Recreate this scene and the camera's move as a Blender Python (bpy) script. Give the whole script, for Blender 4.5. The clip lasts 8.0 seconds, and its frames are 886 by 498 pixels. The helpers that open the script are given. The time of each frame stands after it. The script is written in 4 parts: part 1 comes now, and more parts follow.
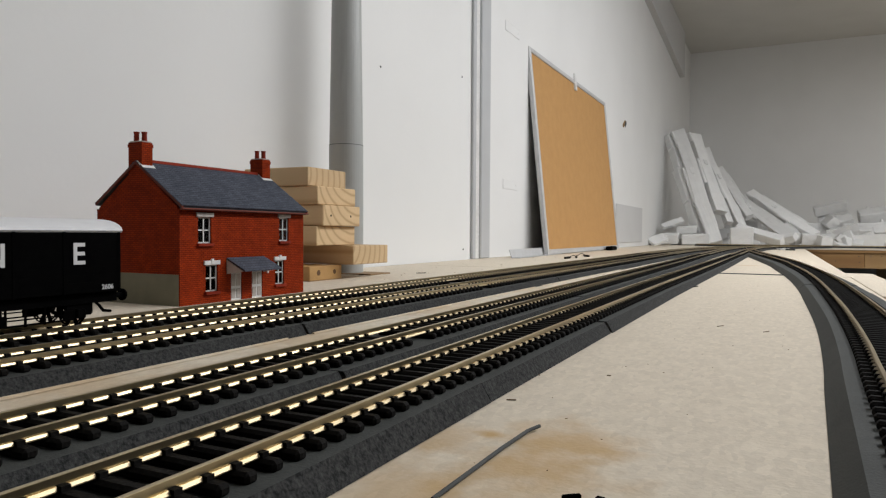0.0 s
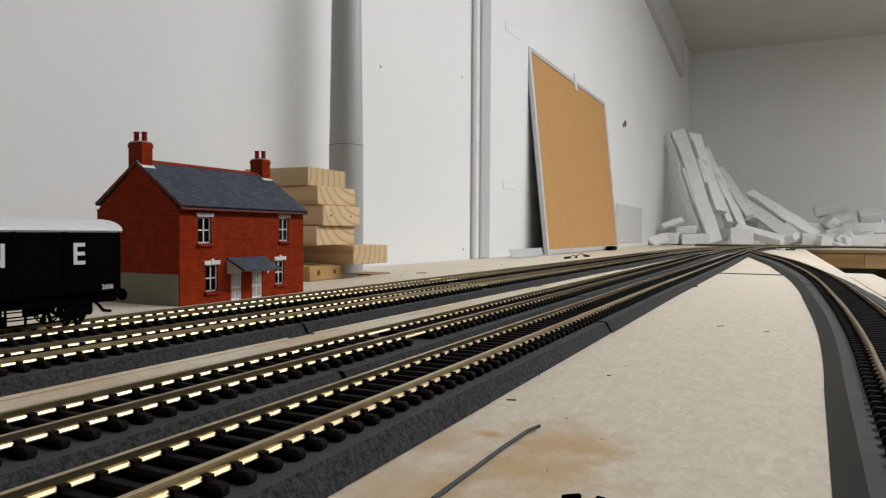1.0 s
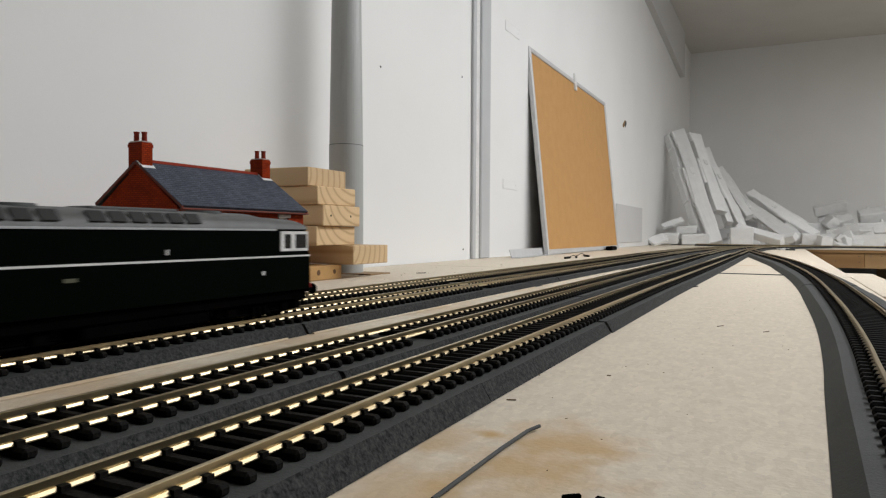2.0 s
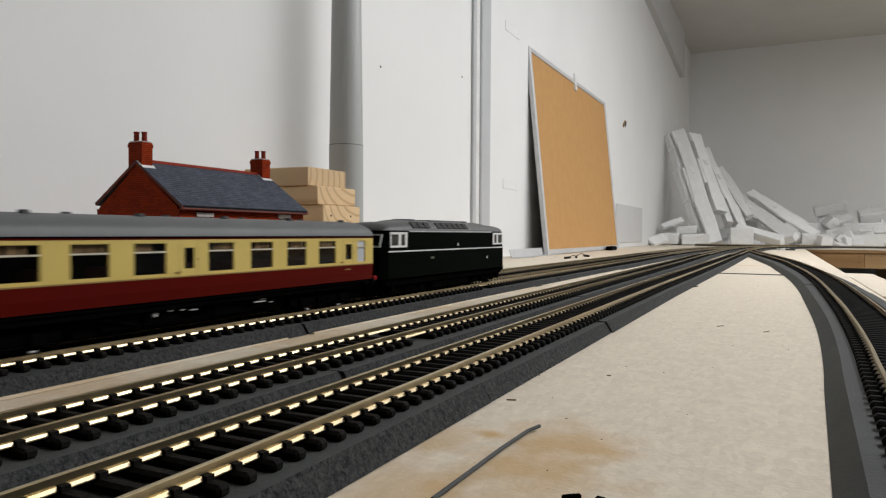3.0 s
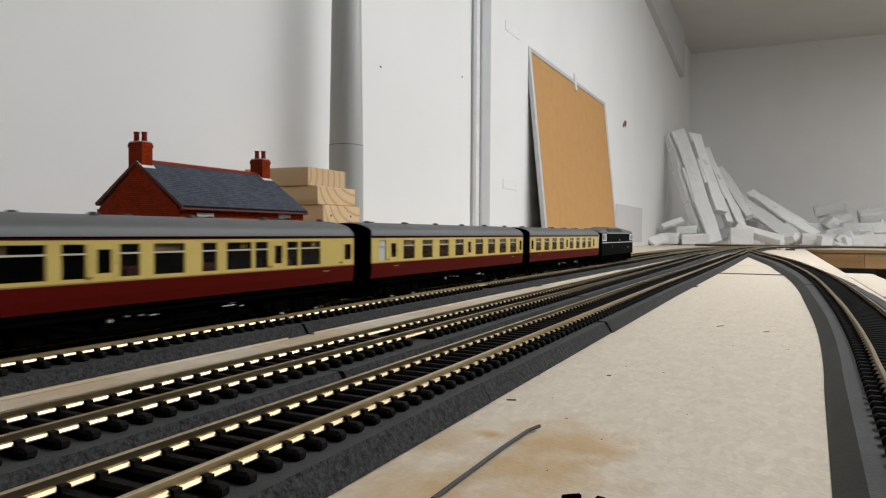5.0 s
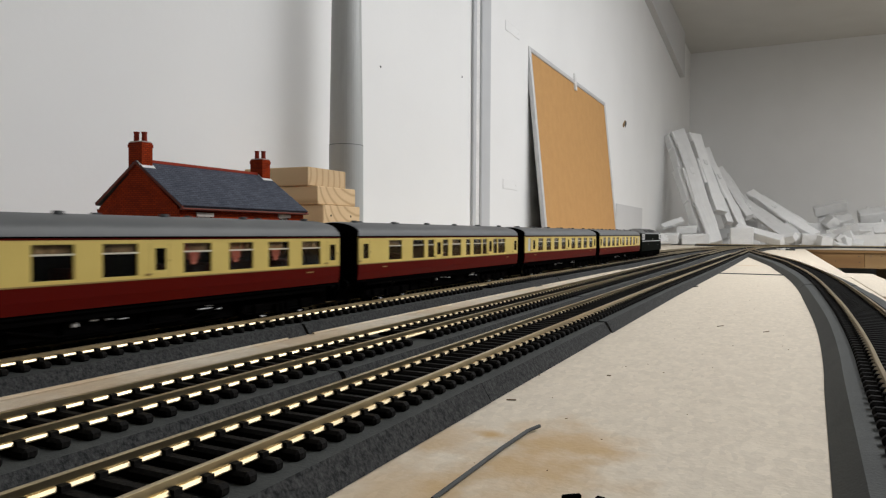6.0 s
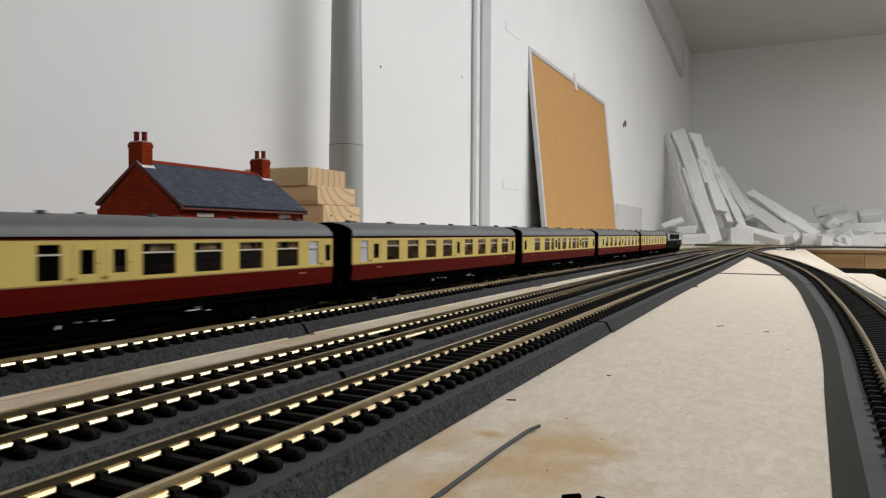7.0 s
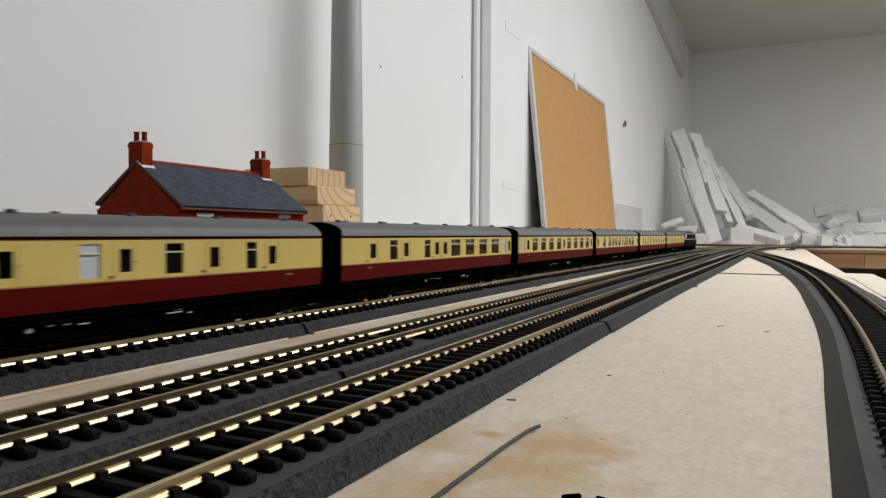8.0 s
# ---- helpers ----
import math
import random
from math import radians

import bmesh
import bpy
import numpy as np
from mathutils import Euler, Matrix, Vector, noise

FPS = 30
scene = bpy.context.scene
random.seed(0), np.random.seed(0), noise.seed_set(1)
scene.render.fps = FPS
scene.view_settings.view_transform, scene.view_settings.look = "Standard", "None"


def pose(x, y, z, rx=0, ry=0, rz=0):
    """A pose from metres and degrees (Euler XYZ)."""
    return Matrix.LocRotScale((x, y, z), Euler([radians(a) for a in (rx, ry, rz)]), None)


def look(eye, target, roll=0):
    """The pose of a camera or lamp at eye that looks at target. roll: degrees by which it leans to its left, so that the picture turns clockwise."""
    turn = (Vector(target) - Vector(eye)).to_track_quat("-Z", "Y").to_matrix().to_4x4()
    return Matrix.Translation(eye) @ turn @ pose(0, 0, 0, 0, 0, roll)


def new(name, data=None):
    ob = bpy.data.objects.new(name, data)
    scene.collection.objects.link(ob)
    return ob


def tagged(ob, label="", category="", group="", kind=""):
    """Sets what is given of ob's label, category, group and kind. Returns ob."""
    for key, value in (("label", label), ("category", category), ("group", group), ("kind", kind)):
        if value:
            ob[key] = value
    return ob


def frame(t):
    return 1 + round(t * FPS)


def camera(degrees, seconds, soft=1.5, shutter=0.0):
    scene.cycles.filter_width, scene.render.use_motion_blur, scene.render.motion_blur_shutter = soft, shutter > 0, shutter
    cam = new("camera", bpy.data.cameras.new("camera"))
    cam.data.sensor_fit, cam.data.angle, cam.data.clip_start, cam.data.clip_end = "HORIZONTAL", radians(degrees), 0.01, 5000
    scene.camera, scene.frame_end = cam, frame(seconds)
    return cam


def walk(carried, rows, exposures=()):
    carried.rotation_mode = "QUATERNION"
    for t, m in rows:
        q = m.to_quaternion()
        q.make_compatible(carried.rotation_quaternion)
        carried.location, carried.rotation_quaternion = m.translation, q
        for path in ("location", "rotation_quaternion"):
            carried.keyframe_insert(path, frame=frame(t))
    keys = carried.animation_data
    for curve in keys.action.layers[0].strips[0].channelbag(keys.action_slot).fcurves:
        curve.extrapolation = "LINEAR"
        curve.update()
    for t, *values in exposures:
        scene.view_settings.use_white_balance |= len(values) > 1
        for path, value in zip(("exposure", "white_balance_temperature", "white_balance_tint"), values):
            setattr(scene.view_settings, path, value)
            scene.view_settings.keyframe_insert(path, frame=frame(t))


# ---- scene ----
cam = camera(65.14, 8.0, soft=1.25, shutter=0.3)
EYE = (0.0, 0.0, 0.0507)
AIM = look(EYE, (-0.43818, 0.89859, 0.0507 - 0.0230), 0.332)
walk(cam, [(0.0, AIM), (8.0, AIM)], exposures=[(0.0, 0.0), (1.4, 0.0), (3.0, 0.10), (8.0, 0.10)])

# ---- light: strip lamps under the ceiling, ahead and to the side of the layout, plus added upward fills ----
world = bpy.data.worlds.new("world")
world.use_nodes = True
world.node_tree.nodes["Background"].inputs[0].default_value = (0.8, 0.85, 0.95, 1)
world.node_tree.nodes["Background"].inputs[1].default_value = 0.02
scene.world = world


def strip_fill_lamp(x, y, z, long, wide, watts, tint=(0.965, 0.975, 1.0), turn=0):
    data = bpy.data.lights.new("strip_and_fill_light", "AREA")
    data.shape, data.size, data.size_y, data.energy, data.color = "RECTANGLE", wide, long, watts, tint
    ob = new("strip_and_fill_light", data)
    ob.matrix_world = pose(x, y, z, 0, turn, 0)
    return ob


# a strip tilted towards the wall, then an added weaker upward fill for the ceiling
strip_fill_lamp(0.80, 1.45, 1.10, 2.3, 0.22, 26.5, turn=18)
strip_fill_lamp(0.80, 1.45, 1.12, 2.3, 0.10, 12, turn=180)
# broad upward fill, added only to brighten the ceiling and upper walls
strip_fill_lamp(2.20, 3.00, 0.98, 1.4, 1.0, 17, turn=180)
# two more ceiling strips shining down
strip_fill_lamp(2.40, 2.00, 1.17, 0.16, 2.2, 20)
strip_fill_lamp(1.70, 3.90, 1.17, 0.16, 1.2, 6)


# ---- materials ----
def material(name, colour, rough=0.5, metal=0.0, other=None, scale=60.0, amount=1.0, bump=0.0, bump_scale=None,
             per_object=0.0, stretch=(1, 1, 1), coarse=None, spec=0.5, relief=0.002):
    """Two scales of noise between colour and other, with fine relief."""
    m = bpy.data.materials.new(name)
    m.use_nodes = True
    nt = m.node_tree
    n, l = nt.nodes, nt.links
    b = n["Principled BSDF"]
    b.inputs["Roughness"].default_value, b.inputs["Metallic"].default_value = rough, metal
    b.inputs["Specular IOR Level"].default_value = spec
    other = other or tuple(c * 0.86 for c in colour)
    tc = n.new("ShaderNodeTexCoord")
    mp = n.new("ShaderNodeMapping")
    mp.inputs["Scale"].default_value = stretch
    l.new(tc.outputs["Object"], mp.inputs["Vector"])
    fine, big = n.new("ShaderNodeTexNoise"), n.new("ShaderNodeTexNoise")
    fine.inputs["Scale"].default_value, fine.inputs["Detail"].default_value = scale, 5
    big.inputs["Scale"].default_value, big.inputs["Detail"].default_value = coarse or scale * 0.13, 3
    for t in (fine, big):
        l.new(mp.outputs[0], t.inputs["Vector"])
    add = n.new("ShaderNodeMath")
    add.operation = "ADD"
    l.new(fine.outputs[0], add.inputs[0])
    l.new(big.outputs[0], add.inputs[1])
    ramp = n.new("ShaderNodeMapRange")
    ramp.inputs["From Min"].default_value, ramp.inputs["From Max"].default_value = 0.75, 1.25
    ramp.inputs["To Max"].default_value = amount
    l.new(add.outputs[0], ramp.inputs["Value"])
    mix = n.new("ShaderNodeMix")
    mix.data_type = "RGBA"
    mix.inputs["A"].default_value, mix.inputs["B"].default_value = (*colour, 1), (*other, 1)
    l.new(ramp.outputs[0], mix.inputs["Factor"])
    out = mix.outputs["Result"]
    if per_object:
        info, hsv = n.new("ShaderNodeObjectInfo"), n.new("ShaderNodeHueSaturation")
        mr = n.new("ShaderNodeMapRange")
        mr.inputs["To Min"].default_value, mr.inputs["To Max"].default_value = 1 - per_object, 1 + per_object
        l.new(info.outputs["Random"], mr.inputs["Value"])
        l.new(mr.outputs[0], hsv.inputs["Value"])
        l.new(out, hsv.inputs["Color"])
        out = hsv.outputs[0]
    l.new(out, b.inputs["Base Color"])
    if bump:
        bp, bn = n.new("ShaderNodeBump"), n.new("ShaderNodeTexNoise")
        bn.inputs["Scale"].default_value, bn.inputs["Detail"].default_value = bump_scale or scale * 2, 4
        l.new(mp.outputs[0], bn.inputs["Vector"])
        bp.inputs["Strength"].default_value, bp.inputs["Distance"].default_value = bump, relief
        l.new(bn.outputs[0], bp.inputs["Height"])
        l.new(bp.outputs[0], b.inputs["Normal"])
    return m


STAINS = [(-0.0460, 0.1645, 0.016, 0.7), (-0.0493, 0.1390, 0.019, 0.75), (-0.0650, 0.1612, 0.0035, 0.9), (-0.0720, 0.1533, 0.012, 0.45), (-0.0698, 0.1194, 0.016, 0.5), (-0.195, 0.15, 0.04, 0.4), (-0.192, 0.27, 0.045, 0.4),
          (-0.186, 0.42, 0.045, 0.35), (-0.19, 0.60, 0.04, 0.25), (-0.05, 1.25, 0.02, 0.5)]


def chipboard():
    """Pale chipboard: small flakes, soft blotches and a few brown water stains."""
    m = material("chipboard", (0.70, 0.62, 0.50), 0.75, 0, (0.59, 0.51, 0.40), 480, 0.5, 0.25, 700, coarse=110, relief=0.0006)
    n, l = m.node_tree.nodes, m.node_tree.links
    b = n["Principled BSDF"]
    old = b.inputs["Base Color"].links[0].from_socket
    tc = n.new("ShaderNodeTexCoord")
    flake = n.new("ShaderNodeTexVoronoi")
    flake.inputs["Scale"].default_value = 560
    mp = n.new("ShaderNodeMapping")
    mp.inputs["Scale"].default_value = (1, 0.45, 1)
    l.new(tc.outputs["Object"], mp.inputs[0])
    l.new(mp.outputs[0], flake.inputs["Vector"])
    bw = n.new("ShaderNodeRGBToBW")
    l.new(flake.outputs["Color"], bw.inputs[0])
    r = n.new("ShaderNodeMapRange")
    r.inputs["From Min"].default_value, r.inputs["To Min"].default_value, r.inputs["To Max"].default_value = 0.15, 0.92, 1.06
    l.new(bw.outputs[0], r.inputs["Value"])
    hsv = n.new("ShaderNodeHueSaturation")
    l.new(r.outputs[0], hsv.inputs["Value"])
    l.new(old, hsv.inputs["Color"])
    last = hsv.outputs[0]
    for sx, sy, size, edge in STAINS:
        d = n.new("ShaderNodeVectorMath")
        d.operation = "DISTANCE"
        w = n.new("ShaderNodeTexNoise")
        w.inputs["Scale"].default_value, w.inputs["Detail"].default_value = 70, 4
        l.new(tc.outputs["Object"], w.inputs["Vector"])
        l.new(tc.outputs["Object"], d.inputs[0])
        d.inputs[1].default_value = (sx, sy, 0)
        a = n.new("ShaderNodeMath")
        a.operation = "MULTIPLY_ADD"
        a.inputs[1].default_value = -size * 2.4
        l.new(w.outputs[0], a.inputs[0])
        l.new(d.outputs["Value"], a.inputs[2])
        f = n.new("ShaderNodeMapRange")
        f.inputs["From Min"].default_value, f.inputs["From Max"].default_value = -size * 0.9, size * 0.1
        f.inputs["To Min"].default_value, f.inputs["To Max"].default_value = edge, 0
        l.new(a.outputs[0], f.inputs["Value"])
        mx = n.new("ShaderNodeMix")
        mx.data_type = "RGBA"
        mx.inputs["B"].default_value = (0.50, 0.315, 0.125, 1)
        l.new(f.outputs[0], mx.inputs["Factor"])
        l.new(last, mx.inputs["A"])
        last = mx.outputs["Result"]
    l.new(last, b.inputs["Base Color"])
    return m


def pine():
    """Planed softwood with bands of growth rings along its length."""
    m = material("pine", (0.70, 0.51, 0.29), 0.6, 0, (0.58, 0.40, 0.21), 40, 0.6, 0.15, 300, per_object=0.12, stretch=(1, 0.12, 1))
    n, l = m.node_tree.nodes, m.node_tree.links
    b = n["Principled BSDF"]
    old = b.inputs["Base Color"].links[0].from_socket
    tc, wv = n.new("ShaderNodeTexCoord"), n.new("ShaderNodeTexWave")
    mp = n.new("ShaderNodeMapping")
    mp.inputs["Scale"].default_value = (1, 0.04, 1)
    mp.inputs["Rotation"].default_value = (0, 0.7, 0)
    info, off = n.new("ShaderNodeObjectInfo"), n.new("ShaderNodeVectorMath")
    off.operation = "MULTIPLY_ADD"
    off.inputs[1].default_value, off.inputs[2].default_value = (0.16, 0.0, -0.05), (-0.08, 0.0, -0.012)
    l.new(info.outputs["Random"], off.inputs[0])
    moved = n.new("ShaderNodeVectorMath")
    l.new(tc.outputs["Object"], moved.inputs[0])
    l.new(off.outputs[0], moved.inputs[1])
    l.new(moved.outputs[0], mp.inputs[0])
    wv.wave_type = "RINGS"
    wv.rings_direction = "Y"
    wv.inputs["Scale"].default_value, wv.inputs["Distortion"].default_value, wv.inputs["Detail Scale"].default_value = 30, 4.5, 0.5
    l.new(mp.outputs[0], wv.inputs["Vector"])
    pw = n.new("ShaderNodeMath")
    pw.operation = "POWER"
    pw.inputs[1].default_value = 5
    l.new(wv.outputs["Fac"], pw.inputs[0])
    sc = n.new("ShaderNodeMath")
    sc.operation = "MULTIPLY"
    sc.inputs[1].default_value = 0.55
    l.new(pw.outputs[0], sc.inputs[0])
    mx = n.new("ShaderNodeMix")
    mx.data_type = "RGBA"
    mx.inputs["B"].default_value = (0.36, 0.19, 0.07, 1)
    l.new(sc.outputs[0], mx.inputs["Factor"])
    l.new(old, mx.inputs["A"])
    l.new(mx.outputs["Result"], b.inputs["Base Color"])
    return m


WALL = material("white_wall_paint", (0.80, 0.80, 0.79), 0.65, 0, (0.74, 0.74, 0.73), 4, 0.7, 0.06, 145)
# dark grey for the unseen walls, chosen to keep bounced light low
HALL = material("bounce_damping_grey", (0.10, 0.10, 0.098), 0.7, 0, (0.085, 0.085, 0.083), 4, 0.7)
CEIL = material("ceiling_paint", (0.62, 0.61, 0.58), 0.8, 0, (0.56, 0.55, 0.52), 5, 0.7, 0.05, 80)
GREYPAINT = material("grey_trunking_paint", (0.50, 0.51, 0.52), 0.45, 0, (0.45, 0.46, 0.47), 20, 0.6)
# near-black floor colour holds the shadow under the boards
FLOOR = material("shade_dark_floor", (0.03, 0.03, 0.032), 0.95, 0, (0.02, 0.02, 0.02), 90, 1, 0.3, 400)
CHIP = chipboard()
PINE = pine()
# pine with the shade of the board fronts put into its colour
SHADEPINE = material("shade_darkened_pine", (0.37, 0.21, 0.075), 0.7, 0, (0.27, 0.14, 0.05), 30, 0.9, 0.15, 200, per_object=0.2, stretch=(0.12, 1, 1))
FRESHPINE = material("fresh_pine_rail", (0.43, 0.27, 0.115), 0.7, 0, (0.34, 0.20, 0.08), 30, 0.9, 0.1, 200, stretch=(0.12, 1, 1))
FOAM = material("grey_foam_underlay", (0.030, 0.033, 0.031), 0.8, 0, (0.046, 0.050, 0.047), 1500, 1.0, 0.35, 1400, coarse=60, relief=0.0005)
FOAMCUT = material("torn_foam_edge", (0.013, 0.0135, 0.014), 0.95, 0, (0.060, 0.061, 0.060), 1400, 1.0, 0.6, 1500, coarse=600, spec=0.2, relief=0.0006)
SLEEPER = material("black_plastic_sleeper", (0.0045, 0.004, 0.0036), 0.72, 0, (0.008, 0.007, 0.006), 300, 1, 0.2, 900, per_object=0.3, spec=0.08)
RAIL = material("nickel_silver_rail", (0.56, 0.46, 0.285), 0.33, 1.0, (0.41, 0.335, 0.21), 160, 0.8, 0.03, 600, stretch=(1, 0.15, 1))
BRICK = material("red_model_brick", (0.26, 0.026, 0.008), 0.6, 0, (0.19, 0.018, 0.007), 300, 0.8, 0.2, 900, per_object=0.12, spec=0.15)
MORTAR = material("dark_red_mortar", (0.17, 0.035, 0.02), 0.8, 0, None, 300, 1, 0.2)
RENDERED = material("olive_grey_render", (0.22, 0.20, 0.135), 0.8, 0, (0.18, 0.165, 0.11), 90, 1, 0.2, 700)
SLATE = material("blue_grey_slate", (0.085, 0.093, 0.115), 0.6, 0, (0.06, 0.066, 0.085), 200, 0.9, 0.2, 800, per_object=0.2)
WHITEPAINT = material("white_model_paint", (0.78, 0.78, 0.77), 0.5, 0, (0.60, 0.60, 0.58), 200, 0.8)
CAPPAINT = material("worn_pale_stone", (0.50, 0.47, 0.44), 0.7, 0, (0.36, 0.30, 0.27), 300, 0.8)
# near-black colour that stands for the darkness inside rooms, coaches and holes
DARKIN = material("unlit_interior_black", (0.008, 0.007, 0.007), 0.8, spec=0.1)
BLACK = material("satin_black_plastic", (0.0018, 0.0018, 0.002), 0.5, 0, (0.003, 0.003, 0.003), 300, 1, spec=0.008)
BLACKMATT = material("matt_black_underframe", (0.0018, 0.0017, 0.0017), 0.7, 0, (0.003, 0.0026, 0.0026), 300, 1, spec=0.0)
WAGROOF = material("white_grey_wagon_roof", (0.74, 0.74, 0.75), 0.55, 0, (0.68, 0.68, 0.69), 120, 0.7)
LETTER = material("white_lettering", (0.75, 0.75, 0.75), 0.6)
CREAM = material("cream_coach_paint", (0.65, 0.50, 0.150), 0.42, 0, (0.60, 0.455, 0.13), 90, 0.7, spec=0.25)
CRIMSON = material("crimson_coach_paint", (0.088, 0.005, 0.0025), 0.4, 0, (0.080, 0.005, 0.004), 90, 0.6, spec=0.04)
LINING = material("gold_black_lining", (0.30, 0.19, 0.05), 0.5)
COACHROOF = material("mid_grey_coach_roof", (0.108, 0.112, 0.112), 0.55, 0, (0.088, 0.092, 0.092), 60, 0.8)
GUTTER = material("pale_grey_gutter", (0.46, 0.47, 0.48), 0.5)
LOCOGREEN = material("dark_green_loco_paint", (0.0012, 0.0026, 0.0016), 0.55, 0, (0.0009, 0.0020, 0.0012), 60, 0.8, spec=0.012)
# opaque glossy grey; the panes' greyish reflections are put into the colour
CABGLASS = material("reflection_grey_cab_glass", (0.05, 0.048, 0.05), 0.15, 0, (0.02, 0.02, 0.02), 90, 1)
LOCOROOF = material("grey_loco_roof", (0.105, 0.107, 0.104), 0.55, 0, (0.075, 0.076, 0.073), 120, 0.8)
REDPAINT = material("red_buffer_beam", (0.32, 0.022, 0.020), 0.5, spec=0.1)
STEEL = material("bright_wheel_steel", (0.62, 0.60, 0.57), 0.3, 1.0)
CORK = material("tan_cork_sheet", (0.50, 0.275, 0.095), 0.85, 0, (0.44, 0.235, 0.08), 260, 0.8, 0.2, 500)
ALU = material("brushed_aluminium", (0.58, 0.58, 0.58), 0.5, 0.35, (0.50, 0.50, 0.50), 60, 0.7)
PIPE = material("grey_plastic_pipe", (0.40, 0.41, 0.40), 0.42, 0, (0.36, 0.37, 0.36), 25, 0.7)
POLY = material("white_packing_foam", (0.80, 0.80, 0.79), 0.85, 0, (0.72, 0.72, 0.71), 30, 0.8, 0.3, 350, per_object=0.06)
DARKGREY = material("dark_grey_card", (0.05, 0.055, 0.055), 0.7)
PALEGREY = material("pale_grey_board", (0.60, 0.60, 0.60), 0.6, 0, (0.56, 0.56, 0.56), 8, 0.6)
SPLINTER = material("brown_splinter", (0.20, 0.13, 0.07), 0.85)
CARD = material("brown_cardboard", (0.32, 0.21, 0.11), 0.85)


def glass(name, tint, rough=0.05):
    m = bpy.data.materials.new(name)
    m.use_nodes = True
    b = m.node_tree.nodes["Principled BSDF"]
    b.inputs["Base Color"].default_value = (*tint, 1)
    b.inputs["Roughness"].default_value, b.inputs["Transmission Weight"].default_value, b.inputs["IOR"].default_value = rough, 1.0, 1.3
    return m


GLASS = glass("clear_window_glazing", (0.9, 0.92, 0.92))
FROST = material("frosted_window_glazing", (0.55, 0.57, 0.60), 0.4)


# ---- mesh helpers ----
def mesh(name, bm, mat, smooth=False):
    me = bpy.data.meshes.new(name)
    bmesh.ops.recalc_face_normals(bm, faces=bm.faces)
    bm.to_mesh(me)
    bm.free()
    for mm in (mat if isinstance(mat, (list, tuple)) else [mat]):
        me.materials.append(mm)
    if smooth:
        me.polygons.foreach_set("use_smooth", [True] * len(me.polygons))
    return me


def part(name, bm, mat, parent=None, label="", m=None, smooth=False):
    ob = new(name, mesh(name, bm, mat, smooth) if isinstance(bm, bmesh.types.BMesh) else bm)
    ob.parent = parent
    if m is not None:
        ob.matrix_basis = m
    return tagged(ob, label)


def thing(name, label, category, m=None, group="", kind=""):
    ob = new(name)
    ob.empty_display_size = 0.01
    if m is not None:
        ob.matrix_basis = m
    return tagged(ob, label, category, group, kind)


def box(x0, x1, y0, y1, z0, z1, bevel=0.0, bm=None, m=None):
    bm = bm or bmesh.new()
    made = bmesh.ops.create_cube(bm, size=1.0, matrix=(m or Matrix()) @ Matrix.Translation(((x0 + x1) / 2, (y0 + y1) / 2, (z0 + z1) / 2))
                                 @ Matrix.Diagonal((abs(x1 - x0), abs(y1 - y0), abs(z1 - z0), 1)))
    if bevel:
        edges = {e for v in made["verts"] for e in v.link_edges}
        bmesh.ops.bevel(bm, geom=list(edges), offset=bevel, segments=1, affect="EDGES")
    return bm


def tube(r0, r1, a, b, n=16, bm=None, caps=True):
    """A cone or cylinder from point a to point b."""
    bm = bm or bmesh.new()
    a, b = Vector(a), Vector(b)
    turn = (b - a).to_track_quat("Z", "Y").to_matrix().to_4x4()
    bmesh.ops.create_cone(bm, cap_ends=caps, segments=n, radius1=r0, radius2=r1, depth=(b - a).length,
                          matrix=Matrix.Translation((a + b) / 2) @ turn)
    return bm


def prism(section, y0, y1, bm=None, caps=True):
    """A closed section in x and z, drawn out along y."""
    bm = bm or bmesh.new()
    a = [bm.verts.new((x, y0, z)) for x, z in section]
    b = [bm.verts.new((x, y1, z)) for x, z in section]
    k = len(section)
    for i in range(k):
        bm.faces.new((a[i], a[(i + 1) % k], b[(i + 1) % k], b[i]))
    if caps:
        bm.faces.new(a)
        bm.faces.new(b[::-1])
    return bm


def sweep(section, path, bm=None):
    """A section (sideways, up) drawn along a plan line of (x, y) points."""
    bm = bm or bmesh.new()
    rings = []
    for i, (x, y) in enumerate(path):
        x0, y0 = path[max(0, i - 1)]
        x1, y1 = path[min(len(path) - 1, i + 1)]
        d = Vector((x1 - x0, y1 - y0)).normalized()
        rings.append([bm.verts.new((x + d.y * s, y - d.x * s, z)) for s, z in section])
    k = len(section)
    for a, b in zip(rings, rings[1:]):
        for i in range(k):
            bm.faces.new((a[i], a[(i + 1) % k], b[(i + 1) % k], b[i]))
    bm.faces.new(rings[0])
    bm.faces.new(rings[-1][::-1])
    return bm


# ---- the room ----
WX, FY, ROOF = -0.545, 4.76, 1.22
tagged(part("wall_west", box(WX - 0.1, WX, -8.0, FY, -0.9, ROOF + 0.1), WALL), "white painted plaster side wall with scuffs", "wall", kind="structure")
tagged(part("wall_north", box(WX - 0.1, 8.0, FY, FY + 0.1, -0.9, ROOF + 0.1), WALL), "white painted end wall in dim light", "wall", kind="structure")
# unseen east and south walls, set far off and dark against bounce
tagged(part("wall_east", box(8.0, 8.1, -8.0, FY + 0.1, -0.9, ROOF + 0.1), HALL), "unseen dark grey wall added to limit bounced light", "wall", kind="structure")
tagged(part("wall_south", box(WX - 0.1, 8.1, -8.1, -8.0, -0.9, ROOF + 0.1), HALL), "unseen dark grey wall added to limit bounced light", "wall", kind="structure")
tagged(part("ceiling", box(WX - 0.1, 8.1, -8.1, FY + 0.1, ROOF, ROOF + 0.08), CEIL), "pale grey painted flat ceiling", "ceiling", kind="structure")
